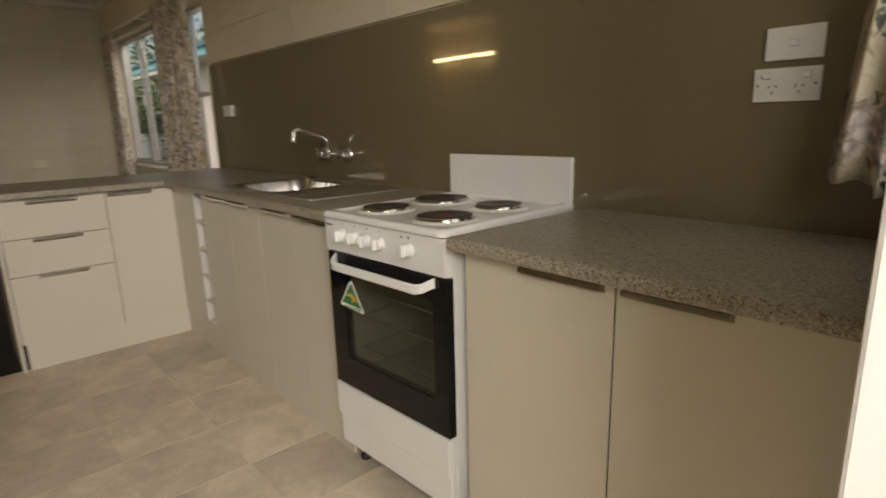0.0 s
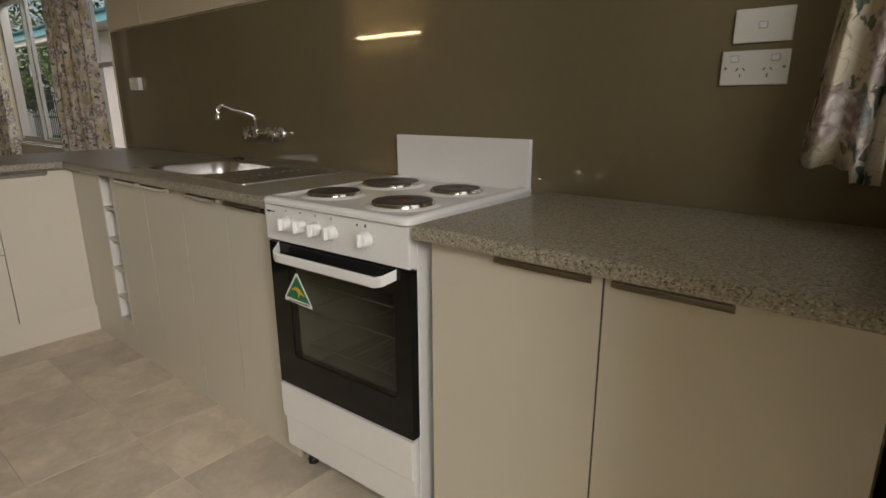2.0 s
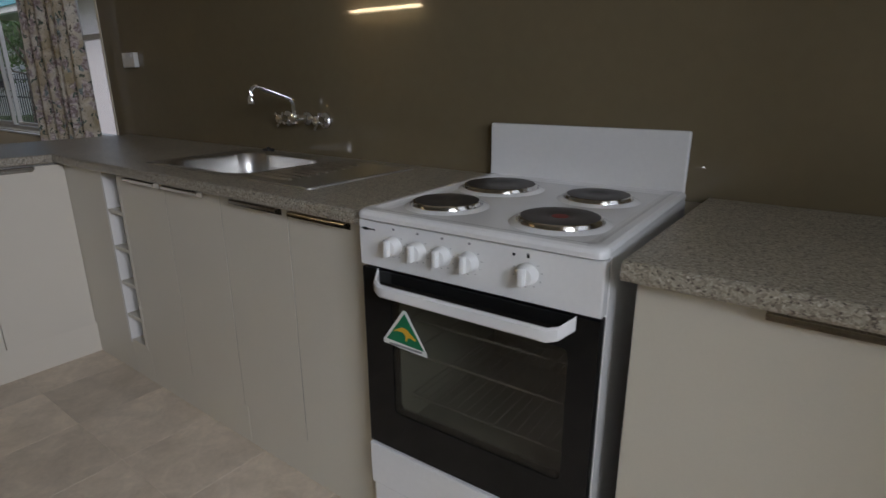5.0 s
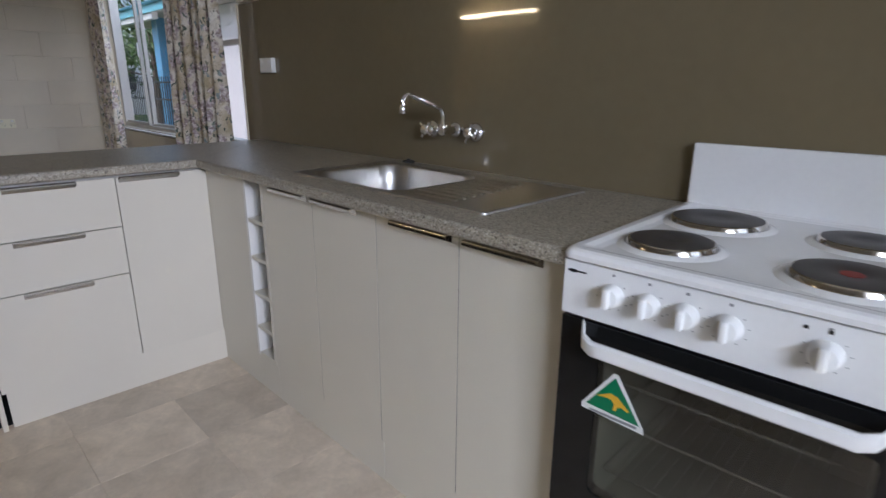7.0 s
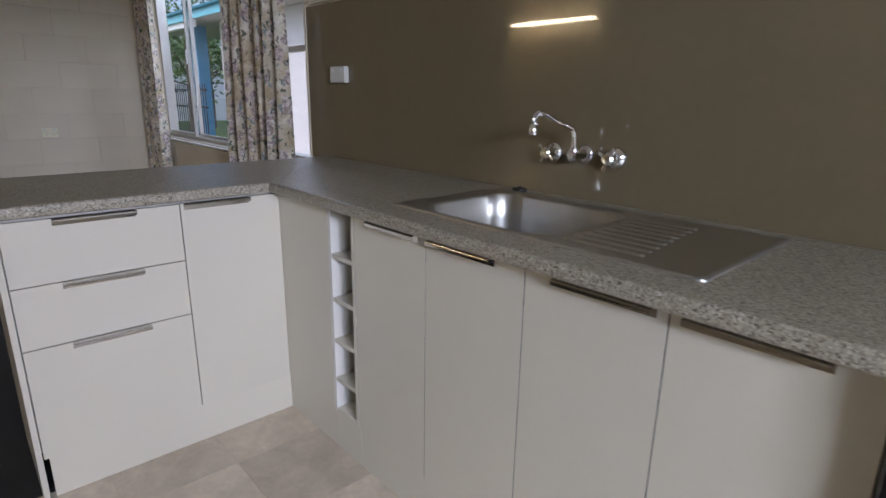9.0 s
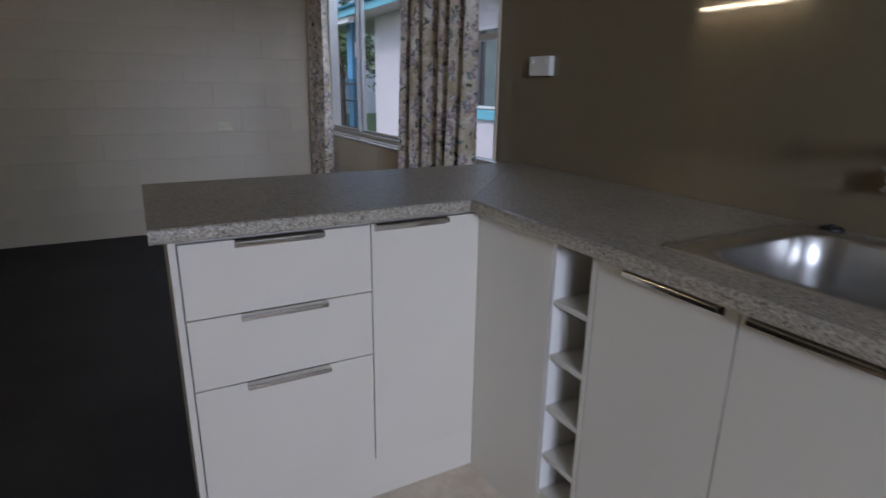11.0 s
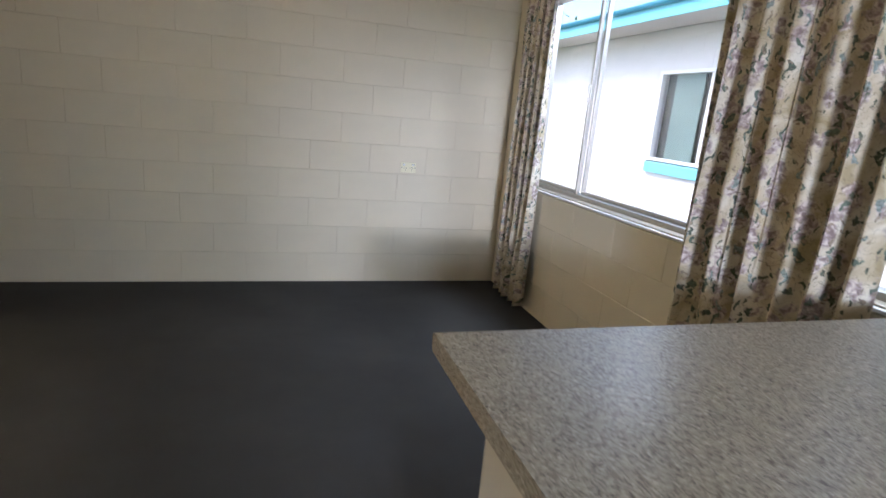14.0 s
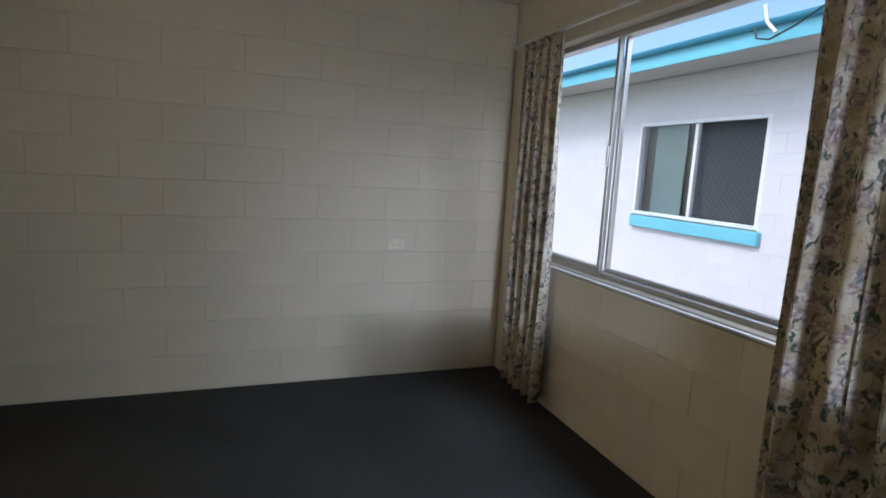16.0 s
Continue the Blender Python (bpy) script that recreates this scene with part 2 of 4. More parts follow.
GROUT = material("vinyl_joint", (0.66, 0.58, 0.48), 0.6)
CARPET = material("charcoal_carpet", (0.053, 0.052, 0.05), 0.95, amount=0.25, scale=1.2, grain=420, bump=0.9, depth=0.004, spec=0.1)
CURTAIN = floral("floral_curtain_cloth")
LINING = material("white_curtain_lining", (0.75, 0.76, 0.78), 0.5, amount=0.04)
thin = LINING.node_tree.nodes.new("ShaderNodeBsdfTranslucent")
thin.inputs[0].default_value = (0.75, 0.76, 0.78, 1)
veil_mix = LINING.node_tree.nodes.new("ShaderNodeMixShader")
veil_mix.inputs[0].default_value = 0.2
for a, b in ((LINING.node_tree.nodes["Principled BSDF"].outputs[0], veil_mix.inputs[1]), (thin.outputs[0], veil_mix.inputs[2]), (veil_mix.outputs[0], LINING.node_tree.nodes["Material Output"].inputs[0])):
    LINING.node_tree.links.new(a, b)
ALU = material("window_aluminium", (0.55, 0.53, 0.49), 0.38, metal=0.85, amount=0.08, bump=0.03)
WHITEPAINT = material("white_gloss_paint", (0.8, 0.8, 0.79), 0.3, amount=0.04, bump=0.05)
BRONZE = material("tan_aluminium", (0.42, 0.37, 0.28), 0.42, metal=0.6, amount=0.08, bump=0.03)
PANE = glass("window_glass")
# tint added to cut the lamp light through the unseen kitchen pane
TINTED = glass("light_dimming_glass", (0.58, 0.59, 0.6))
WIRE = material("zinc_wire", (0.2, 0.19, 0.17), 0.4, metal=0.3, amount=0.05, bump=0.0)
OVENPANE = glass("oven_window_glass", (0.72, 0.72, 0.66), 0.06)
TUBE = glowing("warm_fluorescent_tube", (1.0, 0.76, 0.42), 36.0)
NBLOCK = material("white_painted_block", (0.71, 0.685, 0.69), 0.65, amount=0.04, scale=2.0, grain=150, bump=0.4, depth=0.002, each=0.05)
BLUE = material("sky_blue_paint", (0.2, 0.55, 0.66), 0.4, amount=0.06, bump=0.05)
DARKBLUE = material("blue_post_paint", (0.12, 0.35, 0.58), 0.45, amount=0.1)
SCREEN = material("security_mesh", (0.1, 0.11, 0.12), 0.5, amount=0.1)
BLIND = material("grey_green_blind", (0.17, 0.23, 0.225), 0.6, amount=0.1)
# dark colour that stands in for the shade of unlit rooms
ROOMSHADE = material("painted_room_shade", (0.06, 0.065, 0.07), 0.8)
CONCRETE = material("concrete_ground", (0.34, 0.32, 0.29), 0.85, amount=0.2, scale=0.6, grain=40, bump=0.5, depth=0.004)
GRASS = material("lawn_grass", (0.07, 0.12, 0.03), 0.9, amount=0.35, scale=0.8, grain=30, bump=0.8, depth=0.02)
LEAF = material("tree_leaf", (0.07, 0.14, 0.025), 0.5, amount=0.4, scale=1.5, grain=12, bump=0.0)
BARK = material("tree_bark", (0.13, 0.1, 0.075), 0.9, amount=0.3, scale=6, grain=50, bump=0.8, depth=0.01)
SOFFIT = material("eaves_lining_paint", (0.5, 0.47, 0.43), 0.7, amount=0.06)
GUTTER = material("dark_blue_gutter", (0.05, 0.22, 0.32), 0.35, amount=0.08, bump=0.03)
ROOF = material("roof_steel", (0.6, 0.6, 0.6), 0.4, amount=0.1)


# ---- building helpers ----
OFFSET = {}


def thing(name, loc, label="", category="", group="", kind=""):
    ob = new(name)
    ob.location, ob.empty_display_size = loc, 0.1
    OFFSET[ob.name] = Vector(loc)
    return tagged(ob, label, category, group, kind)


def root_of(ob):
    while ob.parent:
        ob = ob.parent
    return ob


def mesh_of(name, bm, mat):
    me = bpy.data.meshes.new(name)
    bmesh.ops.recalc_face_normals(bm, faces=bm.faces)
    bm.to_mesh(me)
    bm.free()
    me.materials.append(mat)
    return me


def smooth(me, angle=40):
    """Smooth shading on bends and bevels; broad flat faces stay flat."""
    me.shade_smooth()
    me.set_sharp_from_angle(angle=radians(angle))
    areas = sorted(p.area for p in me.polygons)
    usual = areas[len(areas) // 2]
    for p in me.polygons:
        if p.area > 5 * usual or len(p.vertices) > 12:
            p.use_smooth = False


def part(name, bm, mat, parent, label="", round_=True):
    """One mesh, given in world coordinates, as a part of a thing."""
    bmesh.ops.translate(bm, verts=bm.verts, vec=-OFFSET.get(root_of(parent).name, Vector()))
    ob = new(name, mesh_of(name, bm, mat))
    if round_:
        smooth(ob.data)
    ob.parent = parent
    return tagged(ob, label)


def solo(name, bm, mat, label="", category="", group="", kind="", round_=True):
    """One mesh, given in world coordinates, as a thing of its own that stands at the middle of its base."""
    xs, ys, zs = ([v.co[i] for v in bm.verts] for i in range(3))
    base = Vector(((min(xs) + max(xs)) / 2, (min(ys) + max(ys)) / 2, min(zs)))
    bmesh.ops.translate(bm, verts=bm.verts, vec=-base)
    ob = new(name, mesh_of(name, bm, mat))
    if round_:
        smooth(ob.data)
    ob.location = base
    OFFSET[ob.name] = base
    return tagged(ob, label, category, group, kind)


def box(x0, x1, y0, y1, z0, z1, bevel=0.0, bm=None, seg=2):
    b = bmesh.new()
    bmesh.ops.create_cube(b, size=1)
    for v in b.verts:
        v.co = Vector(((x0 + x1) / 2 + v.co.x * (x1 - x0), (y0 + y1) / 2 + v.co.y * (y1 - y0), (z0 + z1) / 2 + v.co.z * (z1 - z0)))
    if bevel:
        bmesh.ops.bevel(b, geom=b.edges[:], offset=bevel, segments=seg, affect="EDGES", profile=0.5)
    return join(bm, b)


def join(bm, b):
    if bm is None:
        return b
    me = bpy.data.meshes.new("join")
    b.to_mesh(me)
    b.free()
    bm.from_mesh(me)
    bpy.data.meshes.remove(me)
    return bm


def boxes(rows, bevel=0.0):
    bm = bmesh.new()
    for r in rows:
        box(*r, bevel=bevel, bm=bm)
    return bm


def lathe(profile, centre, axis="z", n=32, bm=None):
    """A turned shape from (radius, height) rows, along an axis."""
    b = bmesh.new()
    rings = []
    for r, h in profile:
        ring = []
        for i in range(n):
            a = 2 * math.pi * i / n
            p = {"z": (r * math.cos(a), r * math.sin(a), h), "y": (r * math.cos(a), h, r * math.sin(a)), "x": (h, r * math.cos(a), r * math.sin(a))}[axis]
            ring.append(b.verts.new(Vector(p) + Vector(centre)))
        rings.append(ring)
    for lo, hi in zip(rings, rings[1:]):
        for i in range(n):
            b.faces.new((lo[i], lo[(i + 1) % n], hi[(i + 1) % n], hi[i]))
    b.faces.new(rings[0])
    b.faces.new(rings[-1])
    return join(bm, b)


def pipe(points, r, n=12, bm=None):
    """A round bar along points, with rounded bends as given by the points."""
    b = bmesh.new()
    pts = [Vector(p) for p in points]
    rings, up = [], Vector((0.13, 0.21, 0.97)).normalized()
    for i, p in enumerate(pts):
        d = (pts[min(i + 1, len(pts) - 1)] - pts[max(i - 1, 0)]).normalized()
        u = d.cross(up)
        if u.length < 0.1:
            u = d.cross(Vector((1, 0, 0)))
        u.normalize()
        w = d.cross(u)
        rings.append([b.verts.new(p + r * (math.cos(2 * math.pi * k / n) * u + math.sin(2 * math.pi * k / n) * w)) for k in range(n)])
    for lo, hi in zip(rings, rings[1:]):
        for k in range(n):
            b.faces.new((lo[k], lo[(k + 1) % n], hi[(k + 1) % n], hi[k]))
    b.faces.new(rings[0])
    b.faces.new(rings[-1])
    return join(bm, b)


def slab(outline, z0, z1, holes=(), soft=None, bevel=0.01):
    """A flat board from outlines in plan; soft(a, b): which upright sides get a rounded nose."""
    b = bmesh.new()
    edges = []
    for loop in (outline, *holes):
        vs = [b.verts.new((x, y, z1)) for x, y in loop]
        edges += [b.edges.new((vs[i], vs[(i + 1) % len(vs)])) for i in range(len(vs))]
    bmesh.ops.triangle_fill(b, use_beauty=True, use_dissolve=True, edges=edges)
    top = b.faces[:]
    made = bmesh.ops.extrude_face_region(b, geom=top)
    low = [v for v in made["geom"] if isinstance(v, bmesh.types.BMVert)]
    bmesh.ops.translate(b, verts=low, vec=(0, 0, z0 - z1))
    bmesh.ops.recalc_face_normals(b, faces=b.faces)
    if soft:
        pick = [e for e in b.edges if abs(e.verts[0].co.z - e.verts[1].co.z) < 1e-6 and soft(e.verts[0].co, e.verts[1].co)]
        bmesh.ops.bevel(b, geom=pick, offset=bevel, segments=4, affect="EDGES", profile=0.5)
    return b


def round_rect(x0, x1, y0, y1, r, n=6):
    pts = []
    for cx, cy, a0 in ((x1 - r, y1 - r, 0), (x0 + r, y1 - r, 90), (x0 + r, y0 + r, 180), (x1 - r, y0 + r, 270)):
        for i in range(n + 1):
            a = radians(a0 + 90 * i / n)
            pts.append((cx + r * math.cos(a), cy + r * math.sin(a)))
    return pts


# ---- the rooms: floor, walls, ceiling ----
XF, XR, YB, ZC, FL = -3.588, 3.184, -4.15, 2.41, 0.021   # far wall, entrance wall, rear wall, ceiling, floor
carpet = solo("carpet", box(XF - 0.3, -0.045, YB - 0.2, 0.02, -0.1, FL + 0.004), CARPET, "charcoal grey short-pile carpet", "carpet", kind="structure")
subfloor = solo("floor", box(-0.045, XR + 0.25, YB - 0.2, 0.02, -0.1, FL - 0.004), GROUT, "beige stone-look vinyl floor of square tiles", "floor", kind="structure")
ceiling = solo("ceiling", box(XF - 0.3, XR + 0.3, YB - 0.2, 0.3, ZC, ZC + 0.1), CEILING, "plain off-white ceiling", "ceiling", kind="structure")
cornice = boxes([(XF + 0.012, XF + 0.05, -3.33, 0.0, ZC - 0.05, ZC), (XF + 0.05, XR, -0.04, 0.0, ZC - 0.05, ZC)], 0.008)
solo("trim", cornice, CEILING, "narrow off-white ceiling cornice", "cornice", kind="structure")

WX0, WX1, WZ0, WZ1 = -3.27, -0.758, 0.832, 2.028      # living room window opening
wall_north = solo("wall_north", boxes([(XF - 0.15, WX0, 0.014, 0.145, -0.1, ZC), (WX0, WX1, 0.014, 0.145, -0.1, WZ0), (WX0, WX1, 0.014, 0.145, WZ1, ZC), (WX1, XR + 0.15, 0.014, 0.145, -0.1, ZC)]),
                  JOINT, "cream painted concrete block wall", "wall", kind="structure", round_=False)
wall_west = solo("wall_west", boxes([(XF - 0.15, XF - 0.012, -3.335, 0.014, -0.1, ZC)]), JOINT, "cream painted concrete block wall", "wall", kind="structure", round_=False)
solo("wall_hall", boxes([(XF - 1.6, XF - 1.5, YB - 0.2, -3.2, -0.1, ZC), (XF - 1.5, XF - 0.15, -3.3, -3.2, -0.1, ZC)]), RENDER, "plain painted wall of the unlit hall", "wall", kind="structure", round_=False)
# unseen, added partition that blocks the tube's light from the far wall
solo("tube_shield", box(-3.5, -2.6, -3.56, -3.45, -0.1, ZC), RENDER, "unseen partition added to shield the far wall from the tube", "wall", kind="structure", round_=False)
solo("hall_floor", box(XF - 1.6, XF - 0.3, YB - 0.2, -3.2, -0.1, FL + 0.004), CARPET, "charcoal grey carpet of the hall", "carpet", kind="structure")
solo("hall_ceiling", box(XF - 1.6, XF - 0.3, YB - 0.2, -3.2, ZC, ZC + 0.1), CEILING, "plain off-white hall ceiling", "ceiling", kind="structure")
solo("wall_south", box(XF - 1.6, XR + 0.15, YB - 0.2, YB, -0.1, ZC), RENDER, "plain cream painted rear wall", "wall", kind="structure", round_=False)
# entrance wall with the door opening and the small kitchen window
DY0, DY1, DZ = -2.0, -1.03, 2.08
KY0, KY1, KZ0, KZ1 = -0.84, -0.16, 1.14, 1.97
wall_east = solo("wall_east", boxes([(XR, XR + 0.15, YB - 0.2, DY0, -0.1, ZC), (XR, XR + 0.15, DY0, DY1, DZ, ZC), (XR, XR + 0.15, DY1, KY0, -0.1, ZC), (XR, XR + 0.15, KY1, 0.014, -0.1, ZC),
                                    (XR, XR + 0.15, KY0, KY1, -0.1, KZ0), (XR, XR + 0.15, KY0, KY1, KZ1, ZC)]), RENDER, "cream painted entrance wall", "wall", kind="structure", round_=False)

# door frame in the entrance wall, with its strike plate
frame_thing = thing("door_1", (XR + 0.07, DY1, 0), "white painted timber door frame, door open", "door frame", kind="structure")
part("jamb", box(XR - 0.012, XR + 0.15, DY1 - 0.035, DY1 - 0.001, FL, DZ - 0.036, 0.004), WHITEPAINT, frame_thing)
part("jamb", box(XR + 0.008, XR + 0.15, DY0 + 0.001, DY0 + 0.035, FL, DZ - 0.036, 0.004), WHITEPAINT, frame_thing)
part("head", box(XR + 0.008, XR + 0.15, DY0 + 0.001, DY1 - 0.001, DZ - 0.035, DZ - 0.001, 0.004), WHITEPAINT, frame_thing)
part("strike_plate", box(XR + 0.04, XR + 0.065, DY1 - 0.038, DY1 - 0.0355, 0.93, 1.03, 0.001), STEEL, frame_thing, "worn steel strike plate")

kitchen_window = thing("window_2", (XR + 0.08, -0.5, KZ0), "small aluminium kitchen window beside the entrance", "window", kind="structure")
for w0, w1, q0, q1 in ((KY0, KY1, KZ0, KZ0 + 0.03), (KY0, KY1, KZ1 - 0.03, KZ1), (KY0, KY0 + 0.03, KZ0 + 0.031, KZ1 - 0.031), (KY1 - 0.03, KY1, KZ0 + 0.031, KZ1 - 0.031)):
    part("window_frame", box(XR + 0.06, XR + 0.1, w0 + 0.001, w1 - 0.001, q0 + 0.001, q1 - 0.001, 0.003), ALU, kitchen_window)
# pane out of view; its tint dims the door light on the splashback
part("pane", box(XR + 0.078, XR + 0.082, KY0 + 0.031, KY1 - 0.031, KZ0 + 0.031, KZ1 - 0.031), TINTED, kitchen_window, "unseen pane with a grey tint added to dim the light")

# splashback panel
solo("splashback", box(-0.74, 3.14, 0.0, 0.0125, 0.885, 1.579, 0.0015), SPLASH, "glossy taupe brown splashback panel behind the worktop", "splashback", kind="structure")
part("edge_trim", box(-0.758, -0.741, -0.004, 0.0125, 0.885, 1.581, 0.002), RENDER, wall_north)


# ---- worktops ----
def nose_main(a, b):
    return abs(a.y + 0.588) < 1e-4 and abs(b.y + 0.588) < 1e-4


BX0, BX1, BY0, BY1 = 0.64, 1.08, -0.466, -0.102   # sink bowl
solo("worktop", slab([(0.0212, -0.588), (1.708, -0.588), (1.708, -0.002), (-0.6, -0.002)], 0.866, 0.9, [round_rect(BX0 - 0.012, BX1 + 0.012, BY0 - 0.012, BY1 + 0.012, 0.07)], nose_main, 0.011),
     TOP, "speckled grey-brown granite-look laminate worktop with inset sink", "worktop")
solo("worktop", slab([(0.02, -1.367), (0.02, -0.5886), (-0.602, -0.0026), (-0.602, -1.367)], 0.866, 0.9, (),
                     lambda a, b: (abs(a.x - 0.02) < 1e-4 and abs(b.x - 0.02) < 1e-4) or (abs(a.x + 0.602) < 1e-4 and abs(b.x + 0.602) < 1e-4), 0.008),
     TOP, "speckled grey-brown laminate breakfast bar top with overhang", "worktop")
solo("worktop", slab([(2.28, -0.594), (3.137, -0.594), (3.137, -0.002), (2.28, -0.002)], 0.866, 0.9, (), lambda a, b: abs(a.y + 0.594) < 1e-4 and abs(b.y + 0.594) < 1e-4, 0.011),
     TOP, "speckled grey-brown laminate worktop beside the cooker", "worktop")
solo("end_panel", box(3.15, XR - 0.001, -0.6, -0.01, FL, 1.06, 0.001), CABINET, "beige scribe panel between the worktop and the entrance wall", "panel")
solo("upstand", box(3.129, 3.1372, -0.585, -0.01, 0.9, 1.06, 0.001), CABINET, "thin beige end strip standing on the worktop", "end strip")


# ---- cabinets ----
FY, ZT, ZB = -0.545, 0.857, 0.166      # front plane, top and bottom of the doors


def lip_handle(parent, u0, u1, z, along):
    """Folded metal finger pull on the top edge of a front."""
    bm = bmesh.new()
    outer = [(0.0006, 0.0005), (0.0195, 0.0005), (0.0222, -0.0003), (0.0236, -0.0018), (0.024, -0.004), (0.024, -0.0112)]
    inner = [(0.0222, -0.0112), (0.0222, -0.0045), (0.0214, -0.0026), (0.0204, -0.0018), (0.0192, -0.0014), (0.0026, -0.0014), (0.0026, -0.02), (0.0006, -0.02)]
    ends = []
    for u in (u0, u1):
        ends.append([bm.verts.new((u, FY - d, z + h) if along == "x" else (d, u, z + h)) for d, h in outer + inner])
    n = len(ends[0])
    for i in range(n):
        bm.faces.new((ends[0][i], ends[0][(i + 1) % n], ends[1][(i + 1) % n], ends[1][i]))
    bm.faces.new(ends[0])
    bm.faces.new(ends[1])
    return part("handle", bm, HANDLE, parent, "brushed nickel finger-pull handle")


def base_unit(x0, x1, doors, label, back=-0.03, gap=0.0015, rise=0.001):
    """A base cabinet along the wall: carcass, kick board and doors with finger pulls; doors: (left, right, handle left, handle right)."""
    t = thing("base_cabinet", ((x0 + x1) / 2, -0.28, FL), label, "cabinet", "base cabinets along the wall")
    part("body", boxes([(x0, x0 + 0.016, FY + 0.021, back, 0.165, 0.865), (x1 - 0.016, x1, FY + 0.021, back, 0.165, 0.865), (x0 + 0.017, x1 - 0.017, FY + 0.021, back, 0.165, 0.181),
                        (x0 + 0.017, x1 - 0.017, back - 0.016, back, 0.182, 0.865)]), CARCASS, t, "white melamine carcass", round_=False)
    # dark sheet behind the doors: gap shade put into colour
    part("gap_shade_back", box(x0 + 0.001, x1 - 0.001, FY + 0.0165, FY + 0.0178, 0.165, 0.862), GAPSHADE, t, "dark sheet painting the shade behind the door gaps")
    part("kickboard", box(x0 + 0.0005, x1 - 0.0005, FY + 0.009, FY + 0.0205, FL, 0.161, 0.001), CABINET, t)
    for a, b, h0, h1 in doors:
        d = part("door", box(a + gap, b - gap, FY, FY + 0.016, ZB, ZT), CABINET, t)
        lip_handle(d, h0, h1, ZT + rise, "x")
        if a > 0.5 and abs(a - 2.292) > 0.01:
            # added dark strip that paints the shade between two doors
            part("gap_shade_strip", box(a - gap + 0.0002, a + gap - 0.0002, FY + 0.001, FY + 0.0162, ZB + 0.001, ZT - 0.001), GAPSHADE, t, "dark strip painting the shade between the doors")
    return t


base_unit(0.4635, 1.096, [(0.4655, 0.783, 0.552, 0.758), (0.783, 1.097, 0.808, 1.013)], "almond laminate two-door sink cabinet with metal pulls")
base_unit(1.098, 1.703, [(1.097, 1.402, 1.178, 1.381), (1.402, 1.702, 1.431, 1.634)], "almond laminate two-door cabinet beside the cooker")
base_unit(2.29, 3.131, [(2.292, 2.705, 2.48, 2.682), (2.705, 3.129, 2.728, 2.922)], "almond laminate two-door cabinet under the short worktop", gap=0.0022, rise=0.001)

# corner filler and wine rack
filler = thing("corner_panel", (0.15, -0.54, FL), "almond laminate blind corner panel", "cabinet panel")
part("panel", box(-0.05, 0.3175, FY, FY + 0.016, ZB, ZT, 0.001), CABINET, filler)
part("kickboard", box(-0.0305, 0.318, FY + 0.009, FY + 0.0205, FL, 0.161, 0.001), CABINET, filler)
rack = thing("wine_rack", (0.386, -0.3, FL), "narrow almond laminate open wine rack with five niches", "wine rack")
part("side_panel", box(0.319, 0.334, FY, -0.05, ZB, 0.864, 0.001), CARCASS, rack)
part("side_panel", box(0.448, 0.463, FY, -0.05, ZB, 0.864, 0.001), CABINET, rack)
part("back_panel", box(0.335, 0.447, -0.06, -0.05, ZB, 0.864), CARCASS, rack)
for zs in (0.181, 0.294, 0.432, 0.573, 0.716):
    part("shelf", box(0.335, 0.447, FY + 0.001, -0.0615, zs - 0.014, zs, 0.001), CABINET, rack)
part("kickboard", box(0.319, 0.463, FY + 0.009, FY + 0.0205, FL, 0.161, 0.001), CABINET, rack)

# breakfast bar: drawer unit and door unit
bar = thing("drawer_cabinet", (-0.2, -1.1, FL), "almond laminate cabinet of three drawers under the breakfast bar", "cabinet")
part("end_panel", box(-0.42, -0.0025, -1.333, -1.3175, FL, 0.865, 0.001), CABINET, bar, "almond laminate end panel down to the floor")
part("body", boxes([(-0.42, -0.032, -1.316, -1.301, 0.165, 0.865), (-0.42, -0.032, -0.885, -0.87, 0.165, 0.865), (-0.42, -0.405, -1.3, -0.886, 0.165, 0.865), (-0.036, -0.032, -1.3, -0.886, 0.17, 0.862)]), CARCASS, bar, round_=False)
for z0, z1 in ((0.6785, ZT - 0.001), (0.4985, 0.6755), (ZB - 0.006, 0.4955)):
    d = part("drawer_front", box(-0.016, 0.0, -1.3145, -0.8715, z0, z1, 0.0012), CABINET, bar)
    lip_handle(d, -1.198, -0.994, z1 + 0.001, "y")
part("kickboard", box(-0.03, -0.016, -1.302, -0.5365, FL, 0.157, 0.001), CABINET, bar)
bar2 = thing("base_cabinet", (-0.2, -0.72, FL), "almond laminate one-door corner cabinet under the breakfast bar", "cabinet")
part("body", boxes([(-0.42, -0.032, -0.868, -0.853, 0.165, 0.865), (-0.42, -0.405, -0.852, -0.03, 0.165, 0.865), (-0.036, -0.032, -0.852, -0.548, 0.17, 0.862)]), CARCASS, bar2, round_=False)
d = part("door", box(-0.016, 0.0, -0.8685, -0.5465, ZB - 0.006, ZT, 0.0012), CABINET, bar2)
lip_handle(d, -0.86, -0.654, ZT + 0.001, "y")


# ---- sink and tap ----
sink = thing("kitchen_sink", (1.0, -0.28, 0.9), "brushed stainless steel sink with drainer, set in the worktop", "sink")
SX0, SX1, SY0, SY1 = 0.574, 1.428, -0.492, -0.066


def shell(rings, bm=None, close=True):
    b = bmesh.new()
    vs = [[b.verts.new(p) for p in ring] for ring in rings]
    n = len(vs[0])
    for lo, hi in zip(vs, vs[1:]):
        for i in range(n):
            b.faces.new((lo[i], lo[(i + 1) % n], hi[(i + 1) % n], hi[i]))
    if close:
        b.faces.new(vs[-1])
    return join(bm, b)


